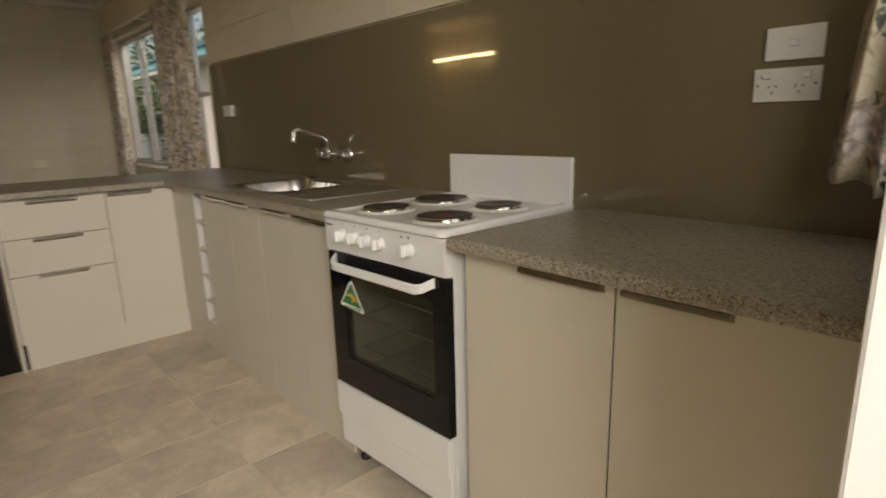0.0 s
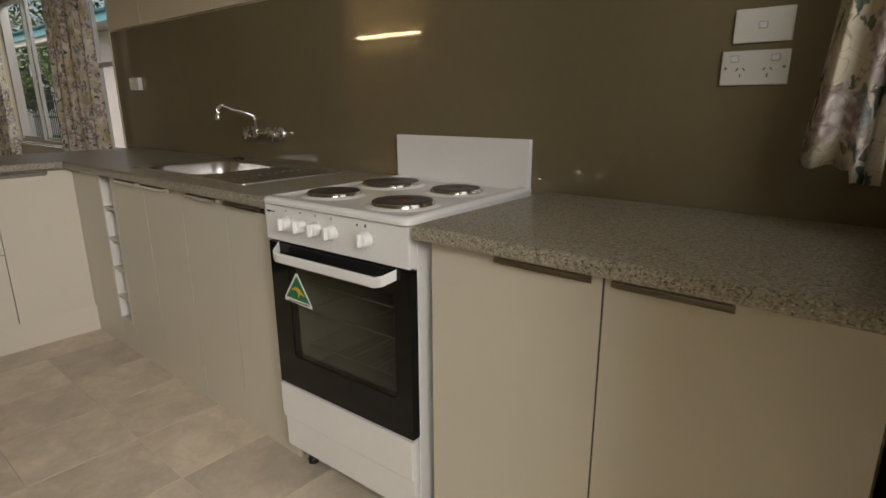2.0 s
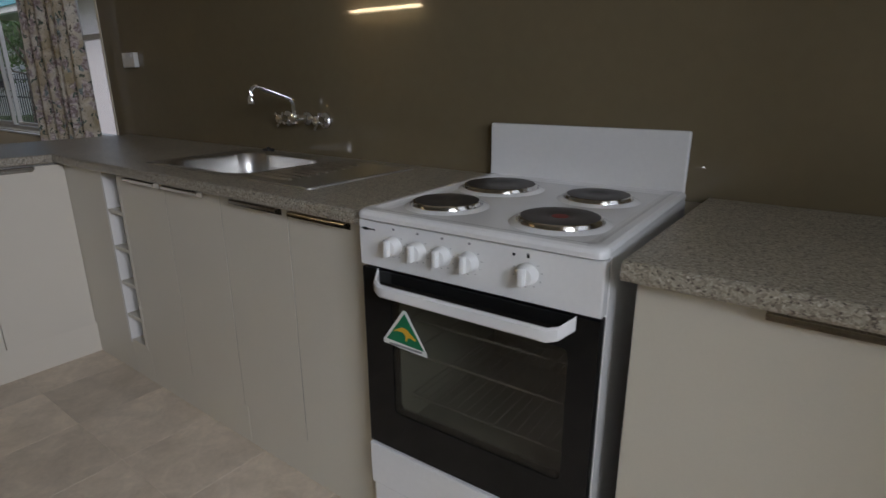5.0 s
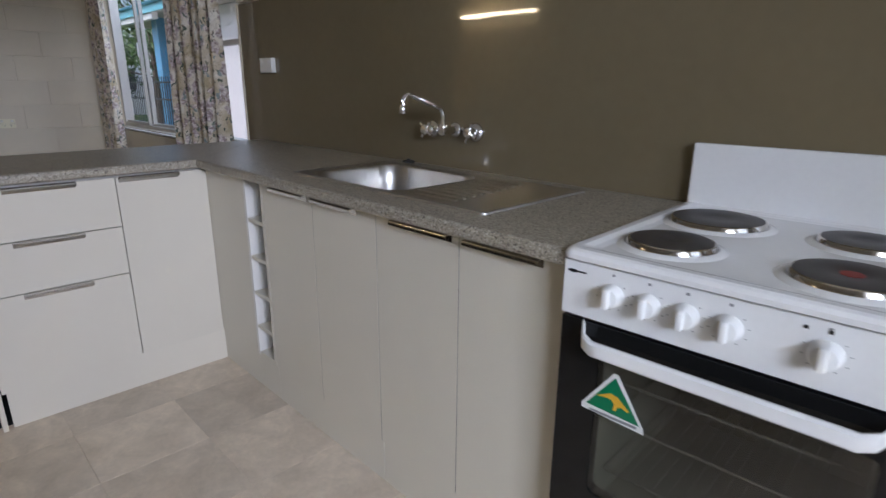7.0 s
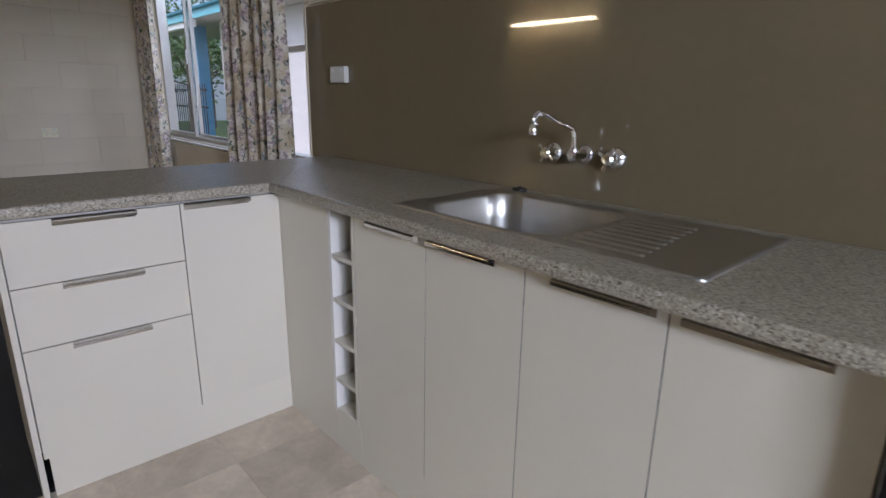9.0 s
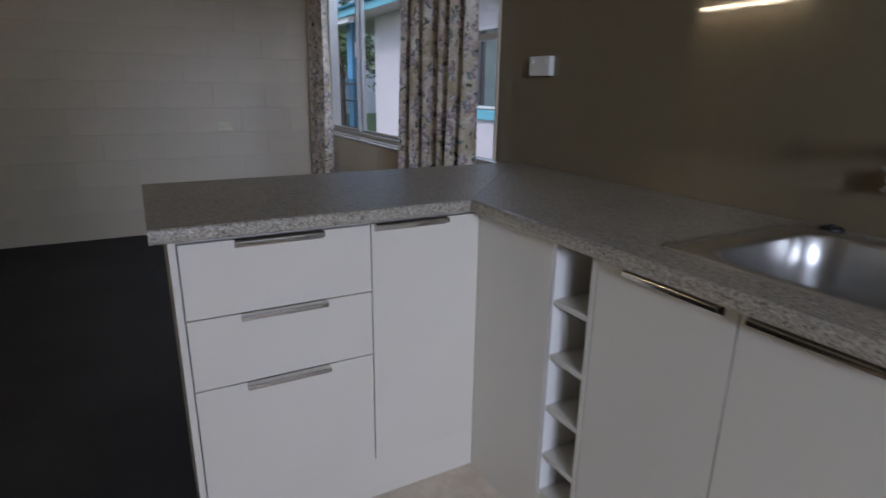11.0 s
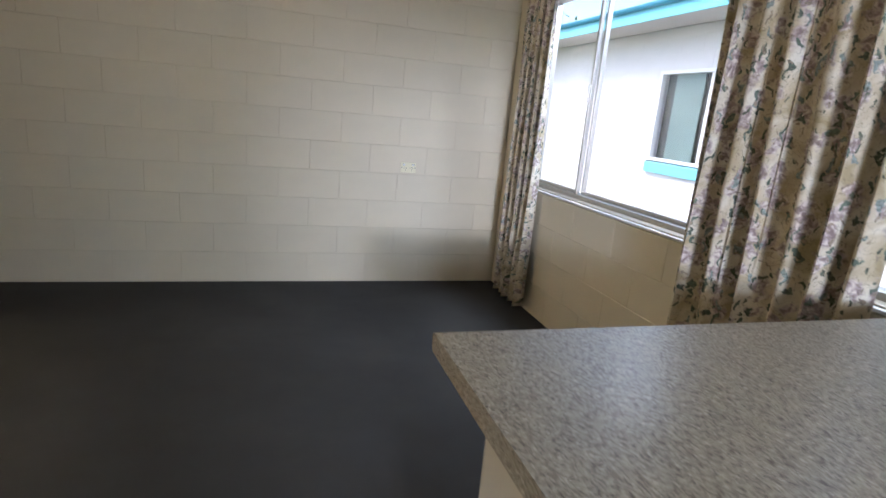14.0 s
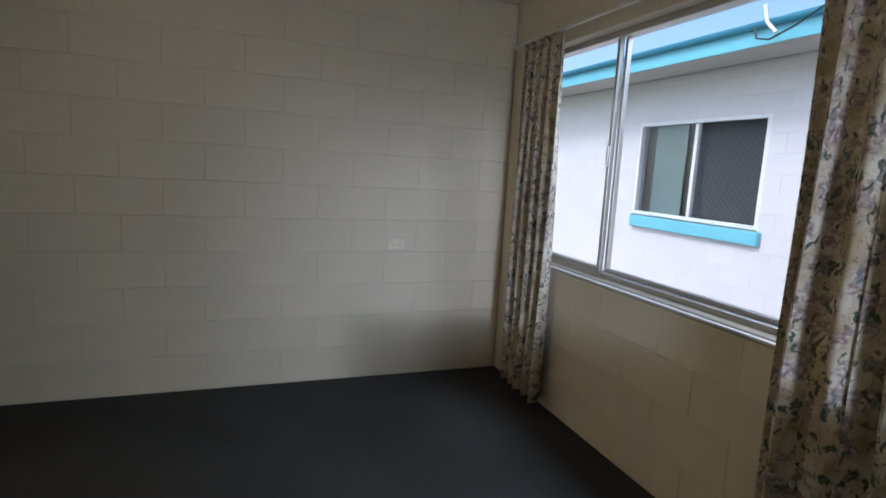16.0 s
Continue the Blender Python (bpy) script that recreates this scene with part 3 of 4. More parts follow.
def rr3(x0, x1, y0, y1, r, z, n=6):
    return [(x, y, z) for x, y in round_rect(x0, x1, y0, y1, r, n)]


bowl = shell([rr3(BX0 - g, BX1 + g, BY0 - g, BY1 + g, max(0.075 + g * 0.5, 0.02), z) for g, z in
              ((0.012, 0.9046), (0.004, 0.9035), (0.0, 0.898), (-0.006, 0.83), (-0.012, 0.765), (-0.025, 0.752), (-0.05, 0.747), (-0.13, 0.744))])
part("bowl", bowl, STEEL, sink)
part("waste", lathe([(0.043, 0.0), (0.043, 0.003), (0.03, 0.004), (0.024, 0.001), (0.004, 0.0015)], ((BX0 + BX1) / 2, (BY0 + BY1) / 2, 0.7455)), CHROME, sink, "chrome sink waste")
flange = slab(round_rect(SX0, SX1, SY0, SY1, 0.014), 0.9005, 0.9045, [round_rect(BX0 - 0.012, BX1 + 0.012, BY0 - 0.012, BY1 + 0.012, 0.081)], None)
part("drainer", flange, STEEL, sink)
rim = bmesh.new()
shell([rr3(SX0 - g, SX1 + g, SY0 - g, SY1 + g, 0.014 + g * 0.5, z) for g, z in ((0.002, 0.9005), (0.001, 0.9045), (-0.004, 0.9062), (-0.009, 0.9055), (-0.011, 0.9047))], rim, False)
part("rim", rim, RIMSTEEL, sink)
for i in range(9):
    yy = -0.438 + i * 0.037
    part("ridge", shell([rr3(1.115 - g, 1.29 + g - 0.004 * i, yy - 0.006 - g, yy + 0.006 + g, 0.0055 + g * 0.5, z, 3) for g, z in ((0.003, 0.9046), (0.001, 0.9084), (-0.003, 0.9098))]), STEEL, sink)
solo("sink_plug", lathe([(0.022, 0.0), (0.024, 0.004), (0.023, 0.009), (0.018, 0.011), (0.007, 0.011), (0.007, 0.016), (0.003, 0.017)], (0.65, -0.042, 0.9002)), BLACK, "small black rubber sink plug lying on the worktop", "sink plug")

tap = thing("wall_tap", (0.844, -0.03, 1.02), "chrome wall-mounted mixer with two handles and swivel spout", "tap")
part("backplate", lathe([(0.027, 0.0), (0.027, -0.004), (0.022, -0.010), (0.014, -0.014), (0.013, -0.05), (0.016, -0.052), (0.016, -0.072), (0.010, -0.076)], (0.844, -0.0005, 1.025), "y", 28), CHROME, tap)
arc = [(0.844, -0.062, 1.03), (0.844, -0.062, 1.075), (0.843, -0.066, 1.09), (0.842, -0.075, 1.1), (0.835, -0.17, 1.132), (0.834, -0.184, 1.139), (0.833, -0.197, 1.1425), (0.832, -0.21, 1.1415), (0.8315, -0.2205, 1.1355), (0.831, -0.2275, 1.126), (0.831, -0.23, 1.113), (0.831, -0.23, 1.093)]
spout = pipe(arc, 0.0085, 14)
lathe([(0.0105, 0.0), (0.0115, 0.003), (0.0115, 0.018), (0.0105, 0.02)], (0.831, -0.23, 1.086), "z", 16, spout)
lathe([(0.0135, 0.0), (0.014, 0.004), (0.014, 0.03), (0.011, 0.036)], (0.844, -0.062, 1.012), "z", 18, spout)
part("spout", spout, CHROME, tap, "polished chrome swivel spout")
for hx, lab in ((0.735, "red"), (0.945, "blue")):
    h = lathe([(0.031, 0.0), (0.032, -0.006), (0.027, -0.015), (0.015, -0.021), (0.0135, -0.03), (0.018, -0.033), (0.0185, -0.05), (0.013, -0.056), (0.004, -0.057)], (hx, -0.0005, 1.022), "y", 28)
    hd = part("tap_handle", h, CHROME, tap)
    for k in range(4):
        a = radians(45 + 90 * k + (8 if lab == "red" else 20))
        c, s = math.cos(a), math.sin(a)
        part("lever", pipe([(hx + c * 0.013, -0.042, 1.022 + s * 0.013), (hx + c * 0.026, -0.042, 1.022 + s * 0.026), (hx + c * 0.034, -0.042, 1.022 + s * 0.034)], 0.006, 10), CHROME, hd)


tap.location += Vector((0.012, 0, 0.008))

# ---- cooker ----
stove = thing("electric_cooker", (0, 0, 0), "white freestanding electric cooker with four solid hotplates", "cooker")
TURN, CX, CY = radians(2.2), 1.968, -0.293


def in_cooker(x, y):
    dx, dy = x - CX, y - CY
    return dx * math.cos(-TURN) - dy * math.sin(-TURN), dx * math.sin(-TURN) + dy * math.cos(-TURN)


W, FR, BK = 0.27, -0.29, 0.292
for sgn in (-1, 1):
    part("side_panel", box(min(sgn * W, sgn * (W - 0.012)), max(sgn * W, sgn * (W - 0.012)), FR + 0.03, BK, 0.075, 0.91, 0.001), ENAMEL, stove)
part("back_panel", box(-W + 0.013, W - 0.013, BK - 0.012, BK, 0.075, 0.91), ENAMEL, stove)
part("base_pan", box(-W + 0.013, W - 0.013, FR + 0.03, BK - 0.013, 0.075, 0.09), BLACK, stove)
part("control_panel", box(-W, W, FR, FR + 0.029, 0.8, 0.907, 0.003), ENAMEL, stove)
# hob: a pressed top with a raised rim and a shallow well
hob = shell([rr3(-W - g, W + g, FR - 0.006 - g, BK + g, 0.02, z) for g, z in ((-0.004, 0.9085), (0.002, 0.911), (0.003, 0.92), (0.0, 0.927), (-0.006, 0.9305), (-0.02, 0.9305), (-0.032, 0.926), (-0.045, 0.9235))])
part("hob", hob, ENAMEL, stove)
part("backsplash", box(-W + 0.002, W - 0.002, BK - 0.022, BK - 0.002, 0.91, 1.081, 0.005, seg=3), ENAMEL, stove)
for wx, wy, r, red in ((1.832, -0.44, 0.075, 0), (1.824, -0.196, 0.092, 0), (2.101, -0.433, 0.081, 1), (2.079, -0.184, 0.075, 0)):
    lx, ly = in_cooker(wx, wy)
    plate = part("hotplate", lathe([(r - 0.004, 0.0), (r - 0.004, 0.0115), (r - 0.012, 0.0125), (r * 0.35, 0.0122), (r * 0.3, 0.0105), (0.004, 0.0105)], (lx, ly, 0.926), "z", 48), IRON, stove, "worn dark cast-iron hotplate")
    part("ring", lathe([(r + 0.004, -0.002), (r + 0.003, 0.004), (r, 0.0105), (r - 0.0035, 0.0118), (r - 0.0038, 0.0)], (lx, ly, 0.926), "z", 48), HANDLE, plate, "chrome trim ring")
    part("collar", lathe([(r + 0.02, -0.0025), (r + 0.012, 0.0015), (r + 0.005, 0.003), (r + 0.0045, -0.002)], (lx, ly, 0.926), "z", 48), ENAMEL, plate)
    if red:
        part("dot", lathe([(r * 0.2, 0.0), (r * 0.2, 0.001), (0.002, 0.0011)], (lx, ly, 0.9367), "z", 20), REDSPOT, plate, "red quick-heat dot")
KX = (-0.174, -0.112, -0.052, 0.01, 0.132)
for kx in KX:
    k = part("knob", lathe([(0.0215, 0.0), (0.0215, -0.004), (0.0195, -0.006), (0.0185, -0.016), (0.0165, -0.019), (0.003, -0.0195)], (kx, FR - 0.0003, 0.858), "y", 28), KNOB, stove, "white plastic control knob")
    part("grip", box(kx - 0.0055, kx + 0.0055, FR - 0.031, FR - 0.017, 0.84, 0.876, 0.003), KNOB, k)
    for i in range(8):
        a = radians(-200 + 35 * i)
        tx, tz = kx + 0.028 * math.cos(a), 0.858 + 0.027 * math.sin(a)
        part("dial_mark", box(tx - 0.0016, tx + 0.0016, FR - 0.0006, FR - 0.0001, tz - 0.0006, tz + 0.0006), GREYINK, stove)
    part("dial_mark", box(kx - 0.0026, kx + 0.0026, FR - 0.0006, FR - 0.0001, 0.893, 0.8975), GREYINK, stove)
part("pilot_light", box(0.1015, 0.107, FR - 0.002, FR - 0.0002, 0.8885, 0.894, 0.001), BLACK, stove, "black pilot light")
part("pilot_light", box(0.13, 0.1355, FR - 0.002, FR - 0.0002, 0.8885, 0.894, 0.001), BLACK, stove, "black pilot light")
badge = lathe([(0.0028, 0.0), (0.0035, 0.0004), (0.0042, 0.0)], (0, 0, 0), "y", 20)
bmesh.ops.scale(badge, verts=badge.verts, vec=(2.6, 1, 0.8))
bmesh.ops.translate(badge, verts=badge.verts, vec=(-0.25, FR - 0.0012, 0.887))
box(-0.247, -0.224, FR - 0.0012, FR - 0.0002, 0.8853, 0.8883, 0.0003, badge)
part("badge", badge, BLACK, stove, "small dark maker's badge")
# oven door with window
OD0, OD1 = 0.325, 0.793
gx0, gx1, gz0, gz1 = -0.19, 0.215, 0.43, 0.725
door_bm = slab([(-W + 0.002, OD0), (W - 0.002, OD0), (W - 0.002, OD1), (-W + 0.002, OD1)], -FR - 0.03, -FR - 0.004, [round_rect(gx0, gx1, gz0, gz1, 0.015, 4)])
bmesh.ops.rotate(door_bm, verts=door_bm.verts, cent=(0, 0, 0), matrix=Matrix.Rotation(radians(90), 3, "X"))
part("oven_door", door_bm, BLACKGLASS, stove, "black glass oven door", round_=False)
op = part("oven_window", box(gx0, gx1, FR + 0.006, FR + 0.010, gz0, gz1), OVENPANE, stove, "tinted oven window")
op.visible_shadow = False
cav = boxes([(gx0 - 0.02, gx0, FR + 0.031, 0.2, 0.36, 0.76), (gx1, gx1 + 0.02, FR + 0.031, 0.2, 0.36, 0.76), (gx0, gx1, 0.18, 0.2, 0.36, 0.76), (gx0, gx1, FR + 0.031, 0.18, 0.36, 0.38), (gx0, gx1, FR + 0.031, 0.18, 0.74, 0.76)])
part("oven_cavity", cav, CAVITY, stove, round_=False)
for zr in (0.455, 0.57, 0.66):
    wires = pipe([(gx0 + 0.008, FR + 0.06, zr), (gx1 - 0.008, FR + 0.06, zr), (gx1 - 0.008, 0.16, zr), (gx0 + 0.008, 0.16, zr), (gx0 + 0.008, FR + 0.061, zr)], 0.003, 6)
    for i in range(1, 16):
        xx = gx0 + (gx1 - gx0) * i / 16
        if zr == 0.455:
            pipe([(xx, FR + 0.06, zr), (xx, 0.16, zr)], 0.0014, 5, wires)
    part("oven_shelf", wires, WIRE, stove, "pale wire oven shelf")
# bowed handle
hb = bmesh.new()
prof = []
for i in range(25):
    u = -1 + 2 * i / 24
    e = max(0.0, (abs(u) - 0.86) / 0.14)
    prof.append((u * 0.226, FR - 0.036 + 0.041 * e ** 1.6, 0.762 + 0.018 * e ** 1.5))
for sgn in (0,):
    vs = []
    for x, y, z in prof:
        vs.append([hb.verts.new(q) for q in ((x, y, z - 0.0145), (x, y - 0.004, z - 0.010), (x, y - 0.004, z + 0.010), (x, y, z + 0.0145), (x, y + 0.007, z + 0.013), (x, y + 0.007, z - 0.013))])
    for a, b in zip(vs, vs[1:]):
        for i in range(6):
            hb.faces.new((a[i], a[(i + 1) % 6], b[(i + 1) % 6], b[i]))
    hb.faces.new(vs[0])
    hb.faces.new(vs[-1])
part("oven_handle", hb, ENAMEL, stove, "white bowed oven door handle")
part("storage_drawer", box(-W + 0.002, W - 0.002, FR + 0.009, FR + 0.028, 0.085, 0.32, 0.004), ENAMEL, stove)
part("drawer_lip", box(-W + 0.002, W - 0.002, FR - 0.001, FR + 0.0085, 0.2, 0.32, 0.003), ENAMEL, stove)
for fx, fy in ((-0.225, -0.22), (0.225, -0.22), (-0.22, 0.25), (0.22, 0.25)):
    part("foot", lathe([(0.017, -0.0026), (0.018, 0.012), (0.012, 0.02), (0.012, 0.0745)], (fx, fy, 0.0), "z", 16), BLACK, stove, "black levelling foot")


def tri(pts, y0, y1):
    b = bmesh.new()
    f = [b.verts.new((x, y0, z)) for x, z in pts]
    k = [b.verts.new((x, y1, z)) for x, z in pts]
    b.faces.new(f)
    b.faces.new(k)
    for i in range(len(pts)):
        b.faces.new((f[i], f[(i + 1) % len(pts)], k[(i + 1) % len(pts)], k[i]))
    return b


sx = -0.152
stk = part("sticker", tri([(sx - 0.062, 0.615), (sx + 0.058, 0.609), (sx + 0.056, 0.62), (sx + 0.003, 0.708), (sx - 0.006, 0.708), (sx - 0.062, 0.625)], FR + 0.0032, FR + 0.004), WHITEFILM, stove, "white and green triangular sticker")
part("green_field", tri([(sx - 0.053, 0.6275), (sx + 0.049, 0.6225), (sx - 0.0015, 0.701)], FR + 0.0026, FR + 0.0031), GREEN, stk)
part("gold_mark", tri([(sx - 0.034, 0.652), (sx - 0.022, 0.659), (sx - 0.008, 0.667), (sx + 0.006, 0.664), (sx + 0.016, 0.655), (sx + 0.03, 0.6435), (sx + 0.025, 0.641), (sx + 0.014, 0.646), (sx + 0.007, 0.643), (sx + 0.004, 0.634), (sx - 0.001, 0.635), (sx + 0.001, 0.647), (sx - 0.006, 0.6545), (sx - 0.018, 0.6545)], FR + 0.002, FR + 0.0025), GOLD, stk)
part("print_bar", box(sx - 0.046, sx + 0.044, FR + 0.0025, FR + 0.0031, 0.6145, 0.6195), GREYINK, stk)
stove.matrix_basis = Matrix.Translation((CX, CY, FL + 0.0025)) @ Matrix.Rotation(TURN, 4, "Z") @ Matrix.Diagonal((1, 1, 0.952, 1))


# ---- switches and sockets ----
def outlet(name, x0, x1, z0, z1, label, sockets=2, rockers=2, y=0.0, plastic=PLASTIC):
    t = thing(name, ((x0 + x1) / 2, y, z0), label, "power outlet" if sockets else "light switch")
    part("plate", box(x0, x1, y - 0.009, y - 0.0002, z0, z1, 0.0025), plastic, t)
    cx, cz, w, h = (x0 + x1) / 2, (z0 + z1) / 2, x1 - x0, z1 - z0
    for i in range(rockers):
        rx = cx + (i - (rockers - 1) / 2) * w * 0.6
        rz = cz + (h * 0.27 if sockets else 0)
        r = part("rocker_frame", box(rx - 0.0086, rx + 0.0086, y - 0.0105, y - 0.0091, rz - 0.0073, rz + 0.0073, 0.0006), SURROUND, t)
        part("rocker", box(rx - 0.0075, rx + 0.0075, y - 0.0135, y - 0.0106, rz - 0.0062, rz + 0.0062, 0.001), KNOB, r)
    for i in range(sockets):
        ox = cx + (i - (sockets - 1) / 2) * w * 0.4
        for dx, dz, lean in ((-0.007, 0.003, 0.6), (0.007, 0.003, -0.6), (0.0, -0.011, 0.0)):
            b = box(-0.0011, 0.0011, y - 0.0096, y - 0.0088, -0.004, 0.004)
            bmesh.ops.rotate(b, verts=b.verts, cent=(0, 0, 0), matrix=Matrix.Rotation(lean, 3, "Y"))
            bmesh.ops.translate(b, verts=b.verts, vec=(ox + dx, 0, cz - 0.006 + dz))
            part("slot", b, BLACK, t)
    for sgn in (-1, 1):
        if sockets:
            part("screw", lathe([(0.0035, 0.0), (0.0033, -0.0012), (0.001, -0.0014)], (cx + sgn * w * 0.43, y - 0.009, cz), "y", 12), GREYINK, t)
    return t


outlet("light_switch", 2.744, 2.861, 1.286, 1.358, "white single rocker light switch on the splashback", 0, 1)
outlet("power_outlet", 2.726, 2.863, 1.195, 1.27, "white double power outlet on the splashback")
sw = thing("wall_switch", (-0.444, 0.0, 1.238), "white surface-mounted switch box above the worktop corner", "light switch")
part("plate", box(-0.504, -0.384, -0.024, -0.0002, 1.238, 1.307, 0.003), PLASTIC, sw)
for rx in (-0.481, -0.407):
    part("rocker", box(rx - 0.008, rx + 0.008, -0.0275, -0.0241, 1.283, 1.297, 0.0012), KNOB, sw)
far = outlet("power_outlet", -0.055, 0.055, 0.826, 0.898, "aged cream double power outlet on the block wall", plastic=AGED)
far.matrix_basis = Matrix.Translation((XF, -0.722, 0.826)) @ Matrix.Rotation(radians(90), 4, "Z")


# ---- living room window ----
win = thing("window_1", (-1.96, 0.1, WZ0), "wide aluminium sliding window looking onto the neighbouring house", "window", kind="structure")
part("window_frame", boxes([(WX0, WX0 + 0.03, 0.07, 0.14, WZ0, WZ1), (WX1 - 0.03, WX1, 0.07, 0.14, WZ0, WZ1), (WX0 + 0.031, WX1 - 0.031, 0.07, 0.14, WZ0, WZ0 + 0.03), (WX0 + 0.031, WX1 - 0.031, 0.07, 0.14, WZ1 - 0.03, WZ1)], 0.003), ALU, win)
ML, MR = -2.645, -1.3
for mx in (ML, MR):
    part("stile", boxes([(mx - 0.022, mx - 0.001, 0.075, 0.1, WZ0 + 0.031, WZ1 - 0.031), (mx + 0.001, mx + 0.02, 0.103, 0.13, WZ0 + 0.031, WZ1 - 0.031)], 0.003), ALU, win)
part("latch", box(ML - 0.02, ML - 0.006, 0.064, 0.0745, 1.385, 1.485, 0.003), WHITEPAINT, win, "white sash latch")
part("transom", box(MR + 0.021, WX1 - 0.031, 0.085, 0.115, 1.4, 1.43, 0.002), ALU, win)
part("sash_rail", boxes([(WX0 + 0.031, ML - 0.023, 0.08, 0.1, WZ0 + 0.031, WZ0 + 0.052), (ML + 0.021, MR - 0.023, 0.104, 0.124, WZ0 + 0.031, WZ0 + 0.05)], 0.002), ALU, win)
for a, b, y in ((WX0 + 0.03, ML - 0.01, 0.09), (ML + 0.01, MR - 0.01, 0.114), (MR + 0.01, WX1 - 0.03, 0.1)):
    pn = part("pane", box(a, b, y - 0.002, y + 0.002, WZ0 + 0.03, WZ1 - 0.03), PANE, win)
    pn.visible_shadow = False
part("window_sill", box(WX0 + 0.002, WX1 - 0.002, -0.007, 0.012, WZ0 - 0.013, WZ0 - 0.001, 0.003), WHITEPAINT, win, "white painted window ledge")
part("sub_sill", box(WX0 + 0.002, WX1 - 0.002, 0.0125, 0.069, WZ0 - 0.013, WZ0 + 0.006, 0.002), BRONZE, win, "dull tan aluminium sub-sill")


# ---- curtains ----
def curtain(name, xa, xb, z0, z1, folds, seed, label, y=-0.075, spread=0.0, amp=0.035, mat=CURTAIN, axis="x", wall=0.0):
    """A gathered curtain: cloth with uneven folds, pulled together a little at its top, with a hem."""
    rnd = random.Random(seed)
    n, rows = folds * 14, 26
    ph = [rnd.uniform(-0.5, 0.5) for _ in range(folds + 2)]
    am = [rnd.uniform(0.55, 1.25) for _ in range(folds + 2)]
    bm = bmesh.new()
    grid, along = [], [0.0]
    for j in range(rows + 1):
        h = j / rows
        row = []
        for i in range(n + 1):
            u = i / n
            f = u * folds
            k = int(f)
            w = f - k
            a = am[k] * (1 - w) + am[k + 1] * w
            p = ph[k] * (1 - w) + ph[k + 1] * w
            d = amp * a * (0.35 + 0.65 * h) * math.sin(2 * math.pi * (f + 0.25 * p + 0.12 * math.sin(2.1 * h + k)))
            d += 0.006 * math.sin(2 * math.pi * (f * 2.3 + p)) * h
            mid = (xa + xb) / 2
            half = (xb - xa) / 2 * (1 + spread * h)
            x = mid + (2 * u - 1) * half + 0.012 * math.sin(7 * h + f) * h
            z = z1 + (z0 - z1) * h + (0.008 * math.sin(f * 2 * math.pi) if j == rows else 0)
            row.append(bm.verts.new((x, y + d, z) if axis == "x" else (wall + d, x, z)))
        grid.append(row)
    for i in range(n):
        a, b = grid[rows // 2][i].co, grid[rows // 2][i + 1].co
        along.append(along[-1] + math.hypot(b.x - a.x, b.y - a.y))
    uvl = bm.loops.layers.uv.new("cloth")
    for j in range(rows):
        for i in range(n):
            fc = bm.faces.new((grid[j][i], grid[j][i + 1], grid[j + 1][i + 1], grid[j + 1][i]))
            for lp, (ii, jj) in zip(fc.loops, ((i, j), (i + 1, j), (i + 1, j + 1), (i, j + 1))):
                lp[uvl].uv = (along[ii] + seed, grid[jj][0].co.z)
    t = solo(name, bm, mat, label, "curtain", "floral curtains")
    so = t.modifiers.new("cloth", "SOLIDIFY")
    so.thickness = 0.0022
    return t


curtain("curtain", -3.31, -2.885, 0.085, 2.064, 5, 3, "gathered floral curtain with green leaves, almost to the floor", spread=0.12, amp=0.05)
curtain("curtain", -1.515, -0.8, 0.11, 2.064, 6, 8, "gathered floral curtain with green leaves beside the breakfast bar", spread=0.02, amp=0.07, y=-0.097)
rod = thing("curtain_rod", (-2.05, -0.07, 2.069), "thin white curtain rod with brackets above the window", "curtain rod")
part("rod", pipe([(-3.47, -0.07, 2.074), (-2.2, -0.07, 2.072), (-0.775, -0.07, 2.074)], 0.008, 10), WHITEPAINT, rod)
for bx in (-3.46, -2.05, -0.785):
    part("bracket", boxes([(bx - 0.008, bx + 0.008, -0.08, 0.003, 2.06, 2.065), (bx - 0.012, bx + 0.012, 0.0, 0.003, 2.044, 2.1)], 0.001), WHITEPAINT, rod)


def cloth_sheet(cols, rows, at):
    bm = bmesh.new()
    uvl = bm.loops.layers.uv.new("cloth")
    grid = [[bm.verts.new(at(i / cols, j / rows)) for i in range(cols + 1)] for j in range(rows + 1)]
    for j in range(rows):
        for i in range(cols):
            fc = bm.faces.new((grid[j][i], grid[j][i + 1], grid[j + 1][i + 1], grid[j + 1][i]))
            for lp, (ii, jj) in zip(fc.loops, ((i, j), (i + 1, j), (i + 1, j + 1), (i, j + 1))):
                lp[uvl].uv = (ii / cols * 0.13 + 2.2, grid[jj][0].co.z * 0.55)
    return bm


